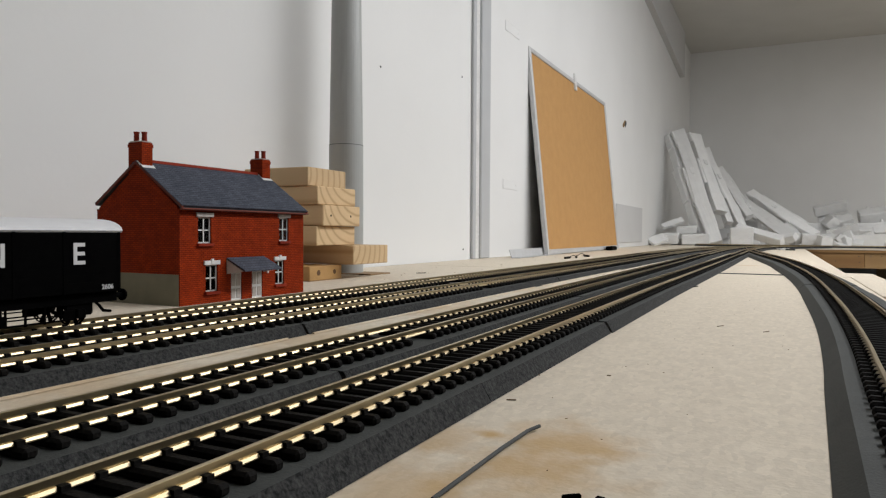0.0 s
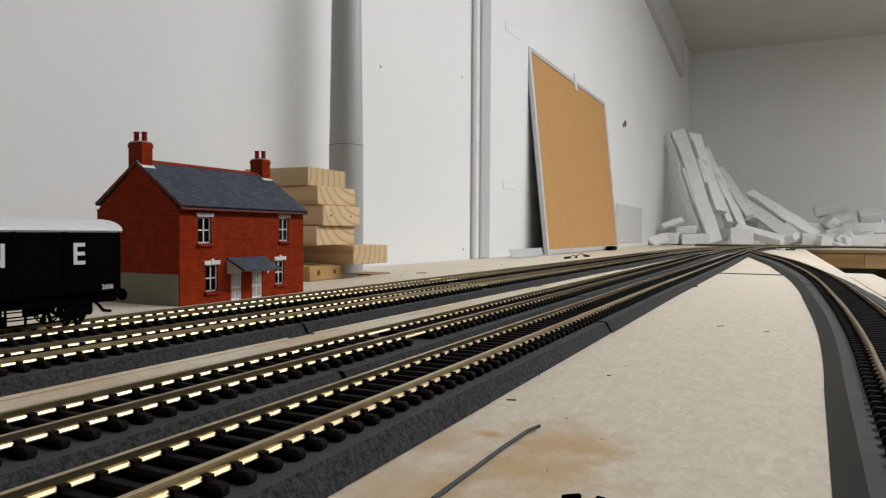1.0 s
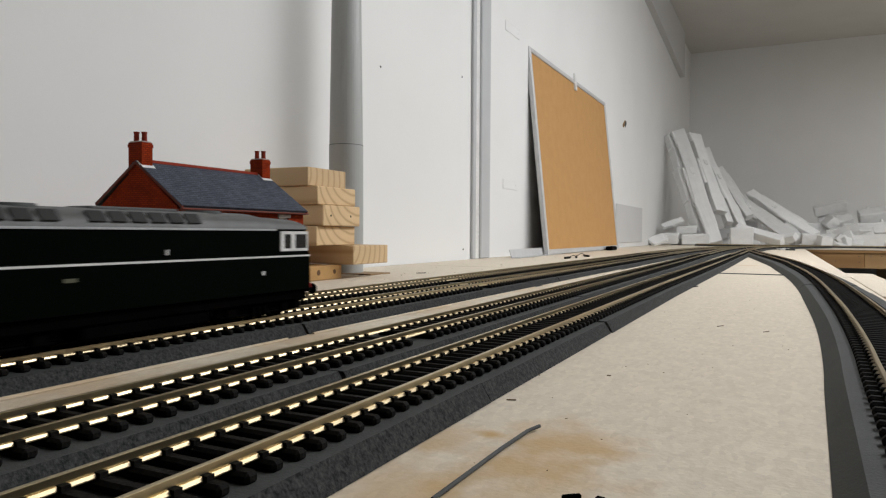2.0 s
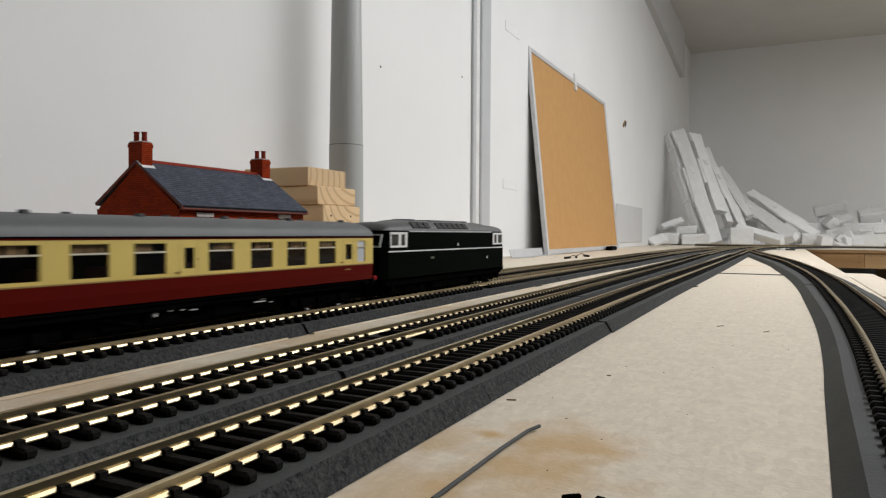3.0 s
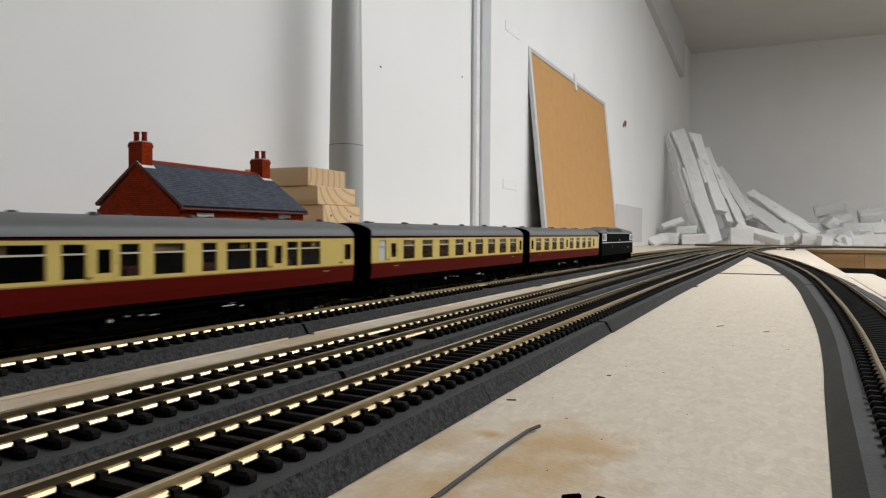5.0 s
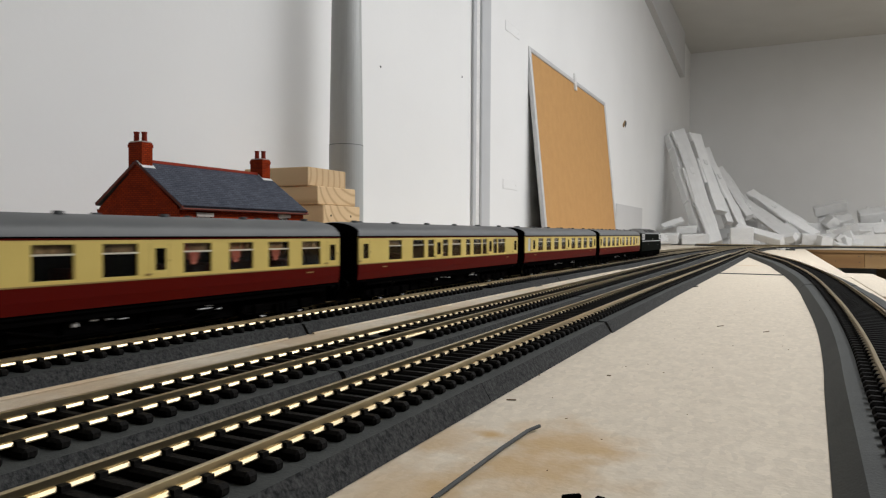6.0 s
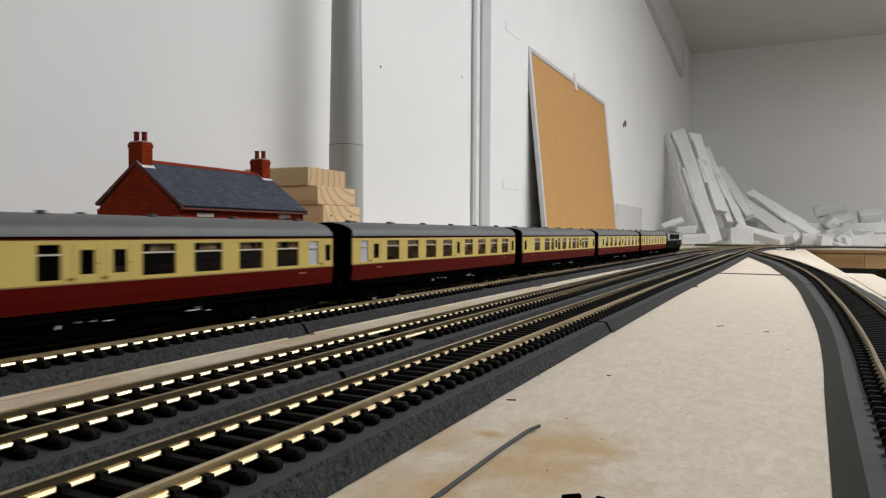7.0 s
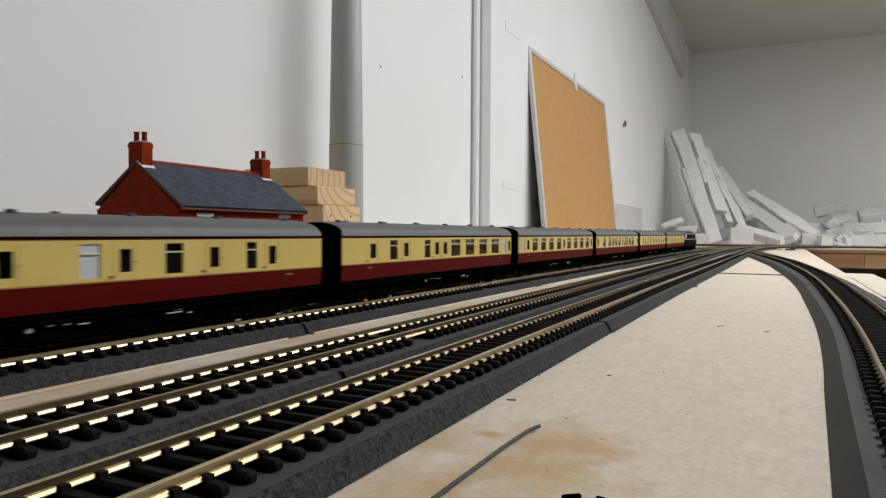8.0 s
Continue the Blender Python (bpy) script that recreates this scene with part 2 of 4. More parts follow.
tagged(part("floor", box(WX - 0.1, 8.1, -8.1, FY + 0.1, -0.95, -0.9), FLOOR), "floor below the layout, coloured dark for the shade there", "floor", kind="structure")


def boxed_beam():
    """A boxing from wall to ceiling whose underside drops towards the end wall."""
    bm = bmesh.new()
    ends = []
    for y, low in ((1.15, ROOF - 0.005), (4.25, 0.963)):
        ends.append([bm.verts.new(v) for v in ((WX + 0.0005, y, low), (WX + 0.027, y, low), (WX + 0.027, y, ROOF - 0.0005), (WX + 0.0005, y, ROOF - 0.0005))])
    a, b = ends
    for i in range(4):
        bm.faces.new((a[i], a[(i + 1) % 4], b[(i + 1) % 4], b[i]))
    bm.faces.new(a)
    bm.faces.new(b[::-1])
    tagged(part("trim", bm, PALEGREY), "grey painted boxed-in beam along the top of the wall", "trim", kind="structure")


boxed_beam()


# ---- baseboards ----
def baseboards():
    b = thing("baseboard", "pale chipboard layout baseboard with water stains", "baseboard", kind="structure")
    part("sheet", box(WX + 0.002, 0.076, -2.45, 0.966, -0.015, 0.0, 0.0006), CHIP, b)
    part("sheet", box(WX + 0.002, 0.078, 0.9700, 3.16, -0.015, 0.0, 0.0006), CHIP, b)
    part("sheet", box(0.0785, 0.112, 0.70, 1.10, -0.0155, -0.0012, 0.0006), CHIP, b)
    part("joist", box(0.0785, 0.112, -0.6, 0.698, -0.060, -0.008, 0.001), SHADEPINE, b, "pine bearer in the shade-darkened colour")
    # dark strip added on top to draw the joint line, as the gap looks pale
    part("joint_lip", box(-0.0745, 0.0085, 0.9668, 0.9695, 0.0, 0.0011), DARKGREY, b, "raised dark strip along the joint of two sheets")
    part("joist", box(0.02, 0.064, -2.4, 3.1, -0.11, -0.0155, 0.001), PINE, b, "planed pine bearer")
    part("joist", box(-0.50, -0.456, -2.4, 3.1, -0.11, -0.0155, 0.001), PINE, b, "planed pine bearer")
    for x in (-0.48, 0.04):
        for y in (-2.2, -0.5, 1.2, 2.9):
            part("leg", box(x - 0.022, x + 0.022, y - 0.022, y + 0.022, -0.9, -0.11, 0.001), PINE, b, "planed pine leg")
    f = thing("baseboard", "far pine-framed baseboard across the end wall", "baseboard", kind="structure")
    part("sheet", box(WX + 0.002, 2.6, 3.165, FY - 0.002, -0.0075, 0.0, 0.0006), CHIP, f)
    part("fascia", box(0.02, 0.2945, 3.17, 3.215, -0.0795, -0.0077, 0.001), SHADEPINE, f, "pine front rail, colour darkened for its shaded face")
    part("fascia", box(0.2955, 2.6, 3.172, 3.217, -0.0795, -0.0077, 0.001), FRESHPINE, f, "paler pine front rail")
    part("edge_strip", box(0.02, 2.6, 3.1655, 3.1715, -0.0190, -0.0085, 0.0005), SHADEPINE, f, "pale softwood edging under the sheet")
    for x, z in ((0.2755, -0.0315), (0.278, -0.055), (0.352, -0.030), (0.1965, -0.052)):
        part("nail_head", tube(0.0018, 0.0018, (x, 3.1725, z), (x, 3.1695, z), 8), DARKGREY, f)
    part("knot", tube(0.0048, 0.0048, (0.3155, 3.174, -0.031), (0.3155, 3.1712, -0.031), 10), CARD, f, "pale round knot")
    for x in (0.5, 2.4):
        for y in (3.4, 4.5):
            part("leg", box(x - 0.022, x + 0.022, y - 0.022, y + 0.022, -0.9, -0.0077, 0.001), PINE, f, "planed pine leg")


baseboards()

# ---- tracks ----
# heights over the foam: sleeper top and rail top; RIDE is where vehicles have z = 0
GAUGE, TIE, TOP = 0.0165, 0.0022, 0.0047
BED_AB, BED_CD = 0.0053, 0.0058
HEAD = BED_AB + TOP
RIDE = 0.0091
PITCH = 0.00708
RAIL_HALF = [(0.0014, 0.0), (0.0014, 0.00022), (0.00132, 0.00030), (0.00101, 0.00084), (0.00045, 0.00098), (0.00045, 0.00115), (0.00060, 0.0012), (0.00060, 0.0024), (0.00048, 0.0025)]
RAIL_SECTION = [(-x, TIE + z) for x, z in RAIL_HALF] + [(x, TIE + z) for x, z in reversed(RAIL_HALF)]


def resample(path, step):
    """Points and headings at even steps along a plan line."""
    out, left = [], 0.0
    for (x0, y0), (x1, y1) in zip(path, path[1:]):
        d = math.hypot(x1 - x0, y1 - y0)
        while left <= d:
            k = left / d
            out.append((x0 + (x1 - x0) * k, y0 + (y1 - y0) * k, math.atan2(y1 - y0, x1 - x0)))
            left += step
        left -= d
    return out


def sleeper_mesh():
    bm = box(-0.0141, 0.0141, -0.0016, 0.0016, -0.0002, TIE, 0.0007)
    for s in (-1, 1):
        for side in (-1, 1):
            x = s * (GAUGE / 2 + 0.0005) + side * 0.0012
            box(x - 0.0008, x + 0.0008, -0.0009, 0.0009, TIE - 0.0001, TIE + 0.0010, 0.0, bm)
    return mesh("sleeper", bm, SLEEPER)


SLEEPER_MESH = sleeper_mesh()


def foam_bed(path, label, bed, half=0.0215, cuts=(), slope=0.0032, wide=0.0, side=None):
    """Butted lengths of foam strip with bevelled shoulders; cuts: y of the butt joints, wide: the one that gapes."""
    strip = thing("track_underlay", label, "track underlay", group="foam track underlays")
    fine = [(x, y) for x, y, _ in resample(path, 0.01)] + [path[-1]]
    runs, run = [], [fine[0]]
    for a, b in zip(fine, fine[1:]):
        hit = [c for c in cuts if a[1] < c <= b[1]]
        if hit:
            k = (hit[0] - a[1]) / (b[1] - a[1])
            x = a[0] + (b[0] - a[0]) * k
            gap = 0.0011 if wide and abs(hit[0] - wide) < 0.001 else 0.0004
            runs.append(run + [(x, hit[0] - gap)])
            run = [(x, hit[0] + gap)]
        run.append(b)
    runs.append(run)
    for k, r in enumerate(runs):
        w = half + random.uniform(-0.0005, 0.0005)
        top = bed - 0.0003 * (k % 2)
        if len(r) > 1:
            bm = sweep([(-w, 0.0002), (-w + slope, top), (w - slope, top), (w, 0.0002)], r)
            for f in bm.faces:
                f.normal_update()
                if abs(f.normal.z) < 0.9:
                    f.material_index = 1
            part("foam_strip", bm, [FOAM, side or FOAMCUT], strip)
    return strip


def track(path, label, near, bed, shift=0.0, step=PITCH, bare=()):
    """Rails, chaired sleepers one by one up to y = near, the rest joined."""
    t = thing("railway_track", label, "track", group="model railway tracks")
    for s in (-1, 1):
        side = [(x + s * (GAUGE / 2 + 0.0005), bed + z) for x, z in RAIL_SECTION]
        part("rail", sweep(side, path), RAIL, t)
    rest = bmesh.new()
    first = math.hypot(path[1][0] - path[0][0], path[1][1] - path[0][1])
    k = shift / first
    begun = [(path[0][0] + (path[1][0] - path[0][0]) * k, path[0][1] + (path[1][1] - path[0][1]) * k)] + list(path[1:])
    for x, y, a in resample(begun, step):
        m = pose(x, y, bed, 0, 0, math.degrees(a) - 90 + random.uniform(-0.6, 0.6))
        if any(lo < y < hi for lo, hi in bare):
            continue
        if -0.02 < y < near:
            part("sleeper", SLEEPER_MESH, None, t, m=m)
        else:
            box(-0.0141, 0.0141, -0.0016, 0.0016, -0.0002, TIE, 0.0, rest, m)
    if rest.verts:
        tagged(part("far_sleepers", rest, SLEEPER, t), kind="stuff")
    else:
        rest.free()
    return t


def bend(points, n=8):
    """A smooth plan line through a few points (Catmull-Rom)."""
    p = [points[0]] + list(points) + [points[-1]]
    out = []
    for a, b, c, d in zip(p, p[1:], p[2:], p[3:]):
        for k in range(n):
            t = k / n
            out.append(tuple(0.5 * (2 * b[i] + (c[i] - a[i]) * t + (2 * a[i] - 5 * b[i] + 4 * c[i] - d[i]) * t * t
                                    + (3 * b[i] - a[i] - 3 * c[i] + d[i]) * t ** 3) for i in (0, 1)))
    return out + [tuple(points[-1])]


XA, XB, XC, XD = -0.2810, -0.2302, -0.1457, -0.0979
LINE_A = bend([(XA, -2.4), (XA, -0.5), (XA, 0.3), (XA + 0.003, 0.75), (XA + 0.010, 1.3), (XA + 0.010, 1.7), (-0.245, 2.2), (-0.16, 2.7), (0.05, 3.10)])
LINE_B = bend([(XB, -2.4), (XB, -0.5), (XB, 0.4), (XB + 0.003, 0.75), (XB + 0.0085, 1.15), (XB + 0.011, 1.5), (XB + 0.016, 1.85), (-0.185, 2.2), (-0.10, 2.7), (0.10, 3.05)])
LINE_C = bend([(XC, -2.4), (XC, -0.5), (XC, 0.4), (XC, 1.0), (XC - 0.004, 1.6), (-0.140, 2.2), (-0.08, 2.8), (0.12, 3.14)])
LINE_D = bend([(XD, -2.4), (XD, -0.5), (XD, 0.45), (-0.0964, 0.7), (-0.0925, 1.05), (-0.0900, 1.4), (-0.0880, 1.7), (-0.080, 2.2), (-0.03, 2.7), (0.16, 3.10)])
LINE_E = bend([(0.018, -0.4), (0.0285, 0.0), (0.0361, 0.23), (0.0389, 0.30), (0.0410, 0.385), (0.0420, 0.50), (0.0404, 0.715), (0.0345, 0.90), (0.0231, 1.09), (0.010, 1.27), (-0.030, 1.65), (-0.065, 2.0), (-0.09, 2.4)], 10)
# the foam under the curve lies off its centre line
FOAM_E = [(x + (0.0030 if y < 0.4 else -0.003 if y > 1.1 else 0.0030 - 0.0060 * (y - 0.4) / 0.7), y) for x, y in LINE_E]
TRACKS = [(LINE_A, BED_AB, 0.0063, 0.0, (0.300, 0.617, 1.13), "brassy-railed model track laid on grey foam beside the brick house"),
          (LINE_B, BED_AB, 0.0058, 0.2780, (0.2780, 0.62, 0.705, 1.14), "brassy-railed model track carrying the passenger train"),
          (LINE_C, BED_CD, 0.0013, 0.187, (0.187, 0.49, 0.9, 1.35), "brassy-railed empty model track on grey foam"),
          (LINE_D, BED_CD, 0.0035, 0.3550, (0.1920, 0.3550, 0.71, 1.2), "brassy-railed empty model track beside bare chipboard"),
          (LINE_E, BED_CD, 0.0, 0.7180, (0.632, 0.7180, 1.10), "curved model track sweeping past the chipboard edge")]
BARE = {id(LINE_A): ((0.565, 0.585),), id(LINE_B): ((0.520, 0.535),), id(LINE_C): ((0.2470, 0.2575),)}
for line, bed, shift, wide, cuts, words in TRACKS:
    curved = line is LINE_E
    foam_bed(FOAM_E if curved else line, "charcoal grey foam strip under a model track", bed, 0.0265 if curved else 0.0213, cuts, 0.0052 if curved else 0.0034, wide, FOAM if curved else None)
    track(line, words, 1.6, bed, shift, bare=BARE.get(id(line), ()))
LINE_X = bend([(-0.34, 3.30), (-0.1, 3.215), (0.2, 3.20), (1.2, 3.20), (2.5, 3.20)])
foam_bed(LINE_X, "charcoal grey foam strip along the far board edge", 0.005, 0.022)
track(LINE_X, "far model track crossing along the end board", 0.0, 0.005)


# ---- rolling stock: z = 0 at the rail top, +y is forward ----
def bogie(parent, y, r=0.0060, wheelbase=0.034, name="bogie"):
    bm = box(-0.0125, -0.0108, -0.026, 0.026, 0.0045, 0.0085, 0.0004)
    box(0.0108, 0.0125, -0.026, 0.026, 0.0045, 0.0085, 0.0004, bm)
    box(-0.0110, 0.0110, -0.006, 0.006, 0.006, 0.0115, 0.0004, bm)
    for s in (-1, 1):
        for k in (-1, 1):
            box(s * 0.0112, s * 0.0142, k * wheelbase / 2 - 0.003, k * wheelbase / 2 + 0.003, 0.0035, 0.0082, 0.0006, bm)
        for j in range(3):
            box(s * 0.0118, s * 0.0145, -0.0055 + j * 0.0038, -0.0030 + j * 0.0038, 0.0030, 0.0075, 0.0003, bm)
        box(s * 0.0115, s * 0.0130, -0.024, 0.024, 0.0035, 0.0045, 0.0003, bm)
    b = part(name, bm, BLACKMATT, parent, m=pose(0, y, 0))
    for k in (-1, 1):
        w = bmesh.new()
        for s in (-1, 1):
            tube(r, r, (s * 0.0072, 0, r), (s * 0.0092, 0, r), 20, w)
            tube(r + 0.0008, r + 0.0008, (s * 0.0066, 0, r), (s * 0.0073, 0, r), 20, w)
        tube(0.001, 0.001, (-0.0115, 0, r), (0.0115, 0, r), 8, w)
        part("wheelset", w, BLACKMATT, b, m=pose(0, k * wheelbase / 2, HEAD - RIDE))
        t = bmesh.new()
        for s in (-1, 1):
            tube(r + 0.00006, r + 0.00006, (s * 0.0074, 0, r), (s * 0.0091, 0, r), 20, t, caps=False)
        part("tyre", t, STEEL, b, "bright steel tread", m=pose(0, k * wheelbase / 2, HEAD - RIDE))
    return b


def buffers(parent, y, d, x=0.0115, z=0.0125):
    for s in (-1, 1):
        bm = tube(0.0013, 0.0011, (s * x, y, z), (s * x, y + d * 0.0045, z), 12)
        tube(0.0028, 0.0026, (s * x, y + d * 0.0045, z), (s * x, y + d * 0.0055, z), 16, bm)
        part("buffer", bm, BLACK, parent)


def coupling(parent, y, d):
    bm = box(-0.0015, 0.0015, y, y + d * 0.009, 0.0065, 0.0075, 0.0002)
    box(-0.0055, 0.0055, y + d * 0.008, y + d * 0.009, 0.0060, 0.0085, 0.0002, bm)
    part("coupling", bm, BLACKMATT, parent)


HALF, LONG = 0.0180, 0.2575
Z_LOW, Z_WAIST, Z_SILL, Z_BAR, Z_TOP, Z_CANT, Z_ROOF = 0.0150, 0.0237, 0.0251, 0.0334, 0.0372, 0.0392, 0.0478
CURTAIN = material("tan_curtain", (0.26, 0.16, 0.065), 0.9, 0, (0.17, 0.095, 0.04), 400, 1, stretch=(1, 6, 1))
GRILLE = material("sooty_grille", (0.028, 0.028, 0.027), 0.6, spec=0.2)
REDCURTAIN = material("russet_curtain", (0.34, 0.075, 0.035), 0.9, 0, (0.24, 0.05, 0.025), 400, 1)
CREST = material("dull_crest", (0.10, 0.10, 0.06), 0.6)
PALEBAR = material("pale_window_bar", (0.62, 0.58, 0.46), 0.45)
SEATRED = material("brown_red_seat", (0.10, 0.020, 0.012), 0.85)


def coach(label, layout, russet=()):
    """layout: (kind, start, end) in millimetres back from the front end; w window, d door light, f frosted light."""
    c = thing("railway_coach", label, "railway coach", group="coaches of the passenger train")
    front = LONG / 2
    ease = {"w": 0.0004, "d": 0.0, "f": 0.0}
    spans = [(k, front - b / 1000 - ease[k], front - a / 1000 + ease[k]) for k, a, b in layout]
    spans = sorted(spans, key=lambda s: s[1])
    big = [a for k, a, b in reversed(spans) if k == "w" and b - a > 0.012]
    for s in (-1, 1):
        x0, x1 = s * (HALF - 0.0009), s * HALF
        bm = box(x0, x1, -front, front, Z_WAIST, Z_SILL)
        box(x0, x1, -front, front, Z_TOP, Z_CANT, 0, bm)
        y = -front
        for k, a, b in spans:
            box(x0, x1, y, a, Z_SILL, Z_TOP, 0, bm)
            y = b
            if k == "d":
                box(x0, x1, a, b, Z_SILL, Z_SILL + 0.0018, 0, bm)
                box(x0, x1, a, b, Z_TOP - 0.0020, Z_TOP, 0, bm)
        box(x0, x1, y, front, Z_SILL, Z_TOP, 0, bm)
        side = part("upper_side", bm, CREAM, c, "cream painted upper side")
        part("lower_side", prism([(s * (HALF - 0.0009), Z_WAIST), (s * HALF, Z_WAIST), (s * (HALF - 0.0001), 0.019), (s * (HALF - 0.0008), Z_LOW), (s * (HALF - 0.0018), Z_LOW)], -front, front),
             CRIMSON, c, "crimson painted lower side")
        part("lining", box(s * HALF, s * (HALF + 0.00012), -front, front, Z_WAIST - 0.0001, Z_WAIST + 0.0004), LINING, side, "thin gold waist line")
        part("lining", box(s * HALF, s * (HALF + 0.00012), -front, front, Z_CANT - 0.0007, Z_CANT), CRIMSON, side, "thin crimson cantrail line")
        part("gutter", box(s * (HALF - 0.001), s * (HALF + 0.0004), -front, front, Z_CANT, Z_CANT + 0.0005), BLACKMATT, side)
        for k, a, b in spans:
            f = 0.0002
            lo, hi = (Z_SILL + 0.0018, Z_TOP - 0.0020) if k == "d" else (Z_SILL, Z_TOP)
            bm = bmesh.new()
            xo = s * (HALF - 0.0001)
            for ya, yb, za, zb in ((a, a + f, lo, hi), (b - f, b, lo, hi), (a, b, lo, lo + f), (a, b, hi - f, hi)):
                box(s * (HALF - 0.0008), xo, ya, yb, za, zb, 0, bm)
            if k != "d":
                bar = box(s * (HALF - 0.0006), s * (HALF + 0.0001), a + f, b - f, Z_BAR, Z_BAR + 0.0006)
            w = part("window" if k != "d" else "door_window", bm, CREAM if k != "d" else BLACKMATT, side)
            if k != "d":
                part("vent_bar", bar, PALEBAR, w, "pale bar under the top light")
            part("pane", box(s * (HALF - 0.0008), s * (HALF - 0.0006), a, b, lo, hi), FROST if k == "f" else GLASS, w, "frosted white pane" if k == "f" else "").visible_shadow = k == "f"
            if k == "w" and b - a > 0.012:
                bm = bmesh.new()
                n = max(2, int((b - a) / 0.0024))
                for i in range(n):
                    if random.random() < 0.75:
                        ya = a + (b - a) * i / n
                        box(s * (HALF - 0.0022), s * (HALF - 0.0016), ya, ya + (b - a) / n * random.uniform(0.3, 0.8), Z_BAR + 0.0006, Z_TOP, 0, bm)
                if bm.verts:
                    part("curtain", bm, CURTAIN, c, "drawn tan curtain strips")
                else:
                    bm.free()
                if big.index(a) + 1 in russet:
                    mid = a + (b - a) * random.uniform(0.40, 0.60)
                    drop = bmesh.new()
                    for w, z0, z1 in ((0.0046, Z_BAR, Z_TOP), (0.0028, Z_BAR - 0.0030, Z_BAR), (0.0014, Z_BAR - 0.0050, Z_BAR - 0.0030)):
                        box(s * (HALF - 0.0030), s * (HALF - 0.0024), mid - w, mid + w, z0, z1, 0, drop)
                    part("curtain", drop, REDCURTAIN, c, "russet tied-back curtain")
            if k == "d":
                part("door_handle", box(s * HALF, s * (HALF + 0.0005), a - 0.0045, a - 0.0020, Z_SILL + 0.0002, Z_SILL + 0.0008), LINING, side)
                part("door_seam", box(s * HALF, s * (HALF + 0.00005), a - 0.00260, a - 0.00240, Z_WAIST, Z_TOP), LINING, side)
                part("door_seam", box(s * HALF, s * (HALF + 0.00005), b + 0.00140, b + 0.00160, Z_WAIST, Z_TOP), LINING, side)
                part("hinge", box(s * HALF, s * (HALF + 0.0004), b + 0.00130, b + 0.00190, Z_SILL + 0.0050, Z_SILL + 0.0058), LINING, side)
        for y in (-front * 0.78, front * 0.80):
            part("number_bar", box(s * HALF, s * (HALF + 0.0001), y - 0.0026, y + 0.0026, Z_WAIST - 0.0025, Z_WAIST - 0.0019), LINING, side, "tiny gold running number bar")
    # roof: an arc with drooped ends
    arc = [(HALF * math.cos(t), Z_CANT + 0.0005 + (Z_ROOF - Z_CANT - 0.0005) * math.sin(t) ** 0.8) for t in [math.pi * i / 14 for i in range(15)]]
    bm = bmesh.new()
    rings = []
    for y, k in ((-front, 0.90), (-front + 0.0015, 0.95), (-front + 0.004, 0.99), (-front + 0.008, 1.0), (front - 0.008, 1.0), (front - 0.004, 0.99), (front - 0.0015, 0.95), (front, 0.90)):
        rings.append([bm.verts.new((x, y, Z_CANT + 0.0005 + (z - Z_CANT - 0.0005) * k)) for x, z in arc])
    for a, b in zip(rings, rings[1:]):
        for i in range(14):
            bm.faces.new((a[i], a[i + 1], b[i + 1], b[i]))
    bm.faces.new(rings[0])
    bm.faces.new(rings[-1][::-1])
    roof = part("roof", bm, COACHROOF, c, "mid grey roof", smooth=True)
    vent = tube(0.0021, 0.0016, (0, 0, 0), (0, 0, 0.0013), 10)
    vent = mesh("roof_vent", vent, DARKGREY)
    for i in range(11):
        y = -front + 0.014 + i * 0.0229
        part("roof_vent", vent, None, roof, m=pose(0.0055 * (-1) ** i, y, Z_ROOF - 0.0005))
    # ends with gangways
    for s in (-1, 1):
        sec = [(-HALF + 0.0008, Z_LOW), (HALF - 0.0008, Z_LOW), (HALF - 0.0009, Z_CANT)] + [(x, (z - Z_CANT - 0.0005) * 0.91 + Z_CANT + 0.0006) for x, z in arc[1:-1]] + [(-HALF + 0.0009, Z_CANT)]
        part("end_wall", prism(sec, s * (front - 0.001), s * (front + 0.0005)), BLACK, c, "plain black end wall")
        g = box(-0.0068, 0.0068, s * front, s * (front + 0.0075), 0.0150, 0.0425, 0.0008)
        part("gangway", g, BLACKMATT, c, "black corridor gangway")
        buffers(c, s * front, s)
        coupling(c, s * (front - 0.004), s)
        bogie(c, s * (front - 0.042))
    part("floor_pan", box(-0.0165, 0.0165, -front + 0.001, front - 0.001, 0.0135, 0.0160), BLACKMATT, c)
    # solid black centre block, added to close the bright view under the coach
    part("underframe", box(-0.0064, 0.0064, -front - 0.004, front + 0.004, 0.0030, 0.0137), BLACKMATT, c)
    # near-black sheets behind the panes give the darkness of the interior
    part("partition", box(-0.0165, -0.0155, -front + 0.002, front - 0.002, 0.016, 0.0375), DARKIN, c, "near-black lining standing for the unlit interior")
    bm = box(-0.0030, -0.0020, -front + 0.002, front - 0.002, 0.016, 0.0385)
    part("partition", bm, DARKIN, c, "corridor partition, near-black for the unlit interior")
    seat = mesh("seat", box(-0.0065, 0.0065, -0.0035, 0.0035, 0, 0.0125, 0.0010), SEATRED)
    for k, a, b in spans:
        if k == "w" and b - a > 0.012:
            part("seat", seat, None, c, "brown-red seat", m=pose(0.0078, a - 0.0055, 0.016))
    # deep black filler between the bogies stands for shadow and hides the far rail
    part("underframe_shade_filler", box(-0.0112, 0.0112, -0.056, 0.056, 0.0036, 0.0136, 0.0006), BLACKMATT, c)
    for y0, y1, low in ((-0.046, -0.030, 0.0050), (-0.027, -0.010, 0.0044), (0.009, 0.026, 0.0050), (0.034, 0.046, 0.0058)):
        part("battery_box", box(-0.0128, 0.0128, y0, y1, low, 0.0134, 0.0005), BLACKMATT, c)
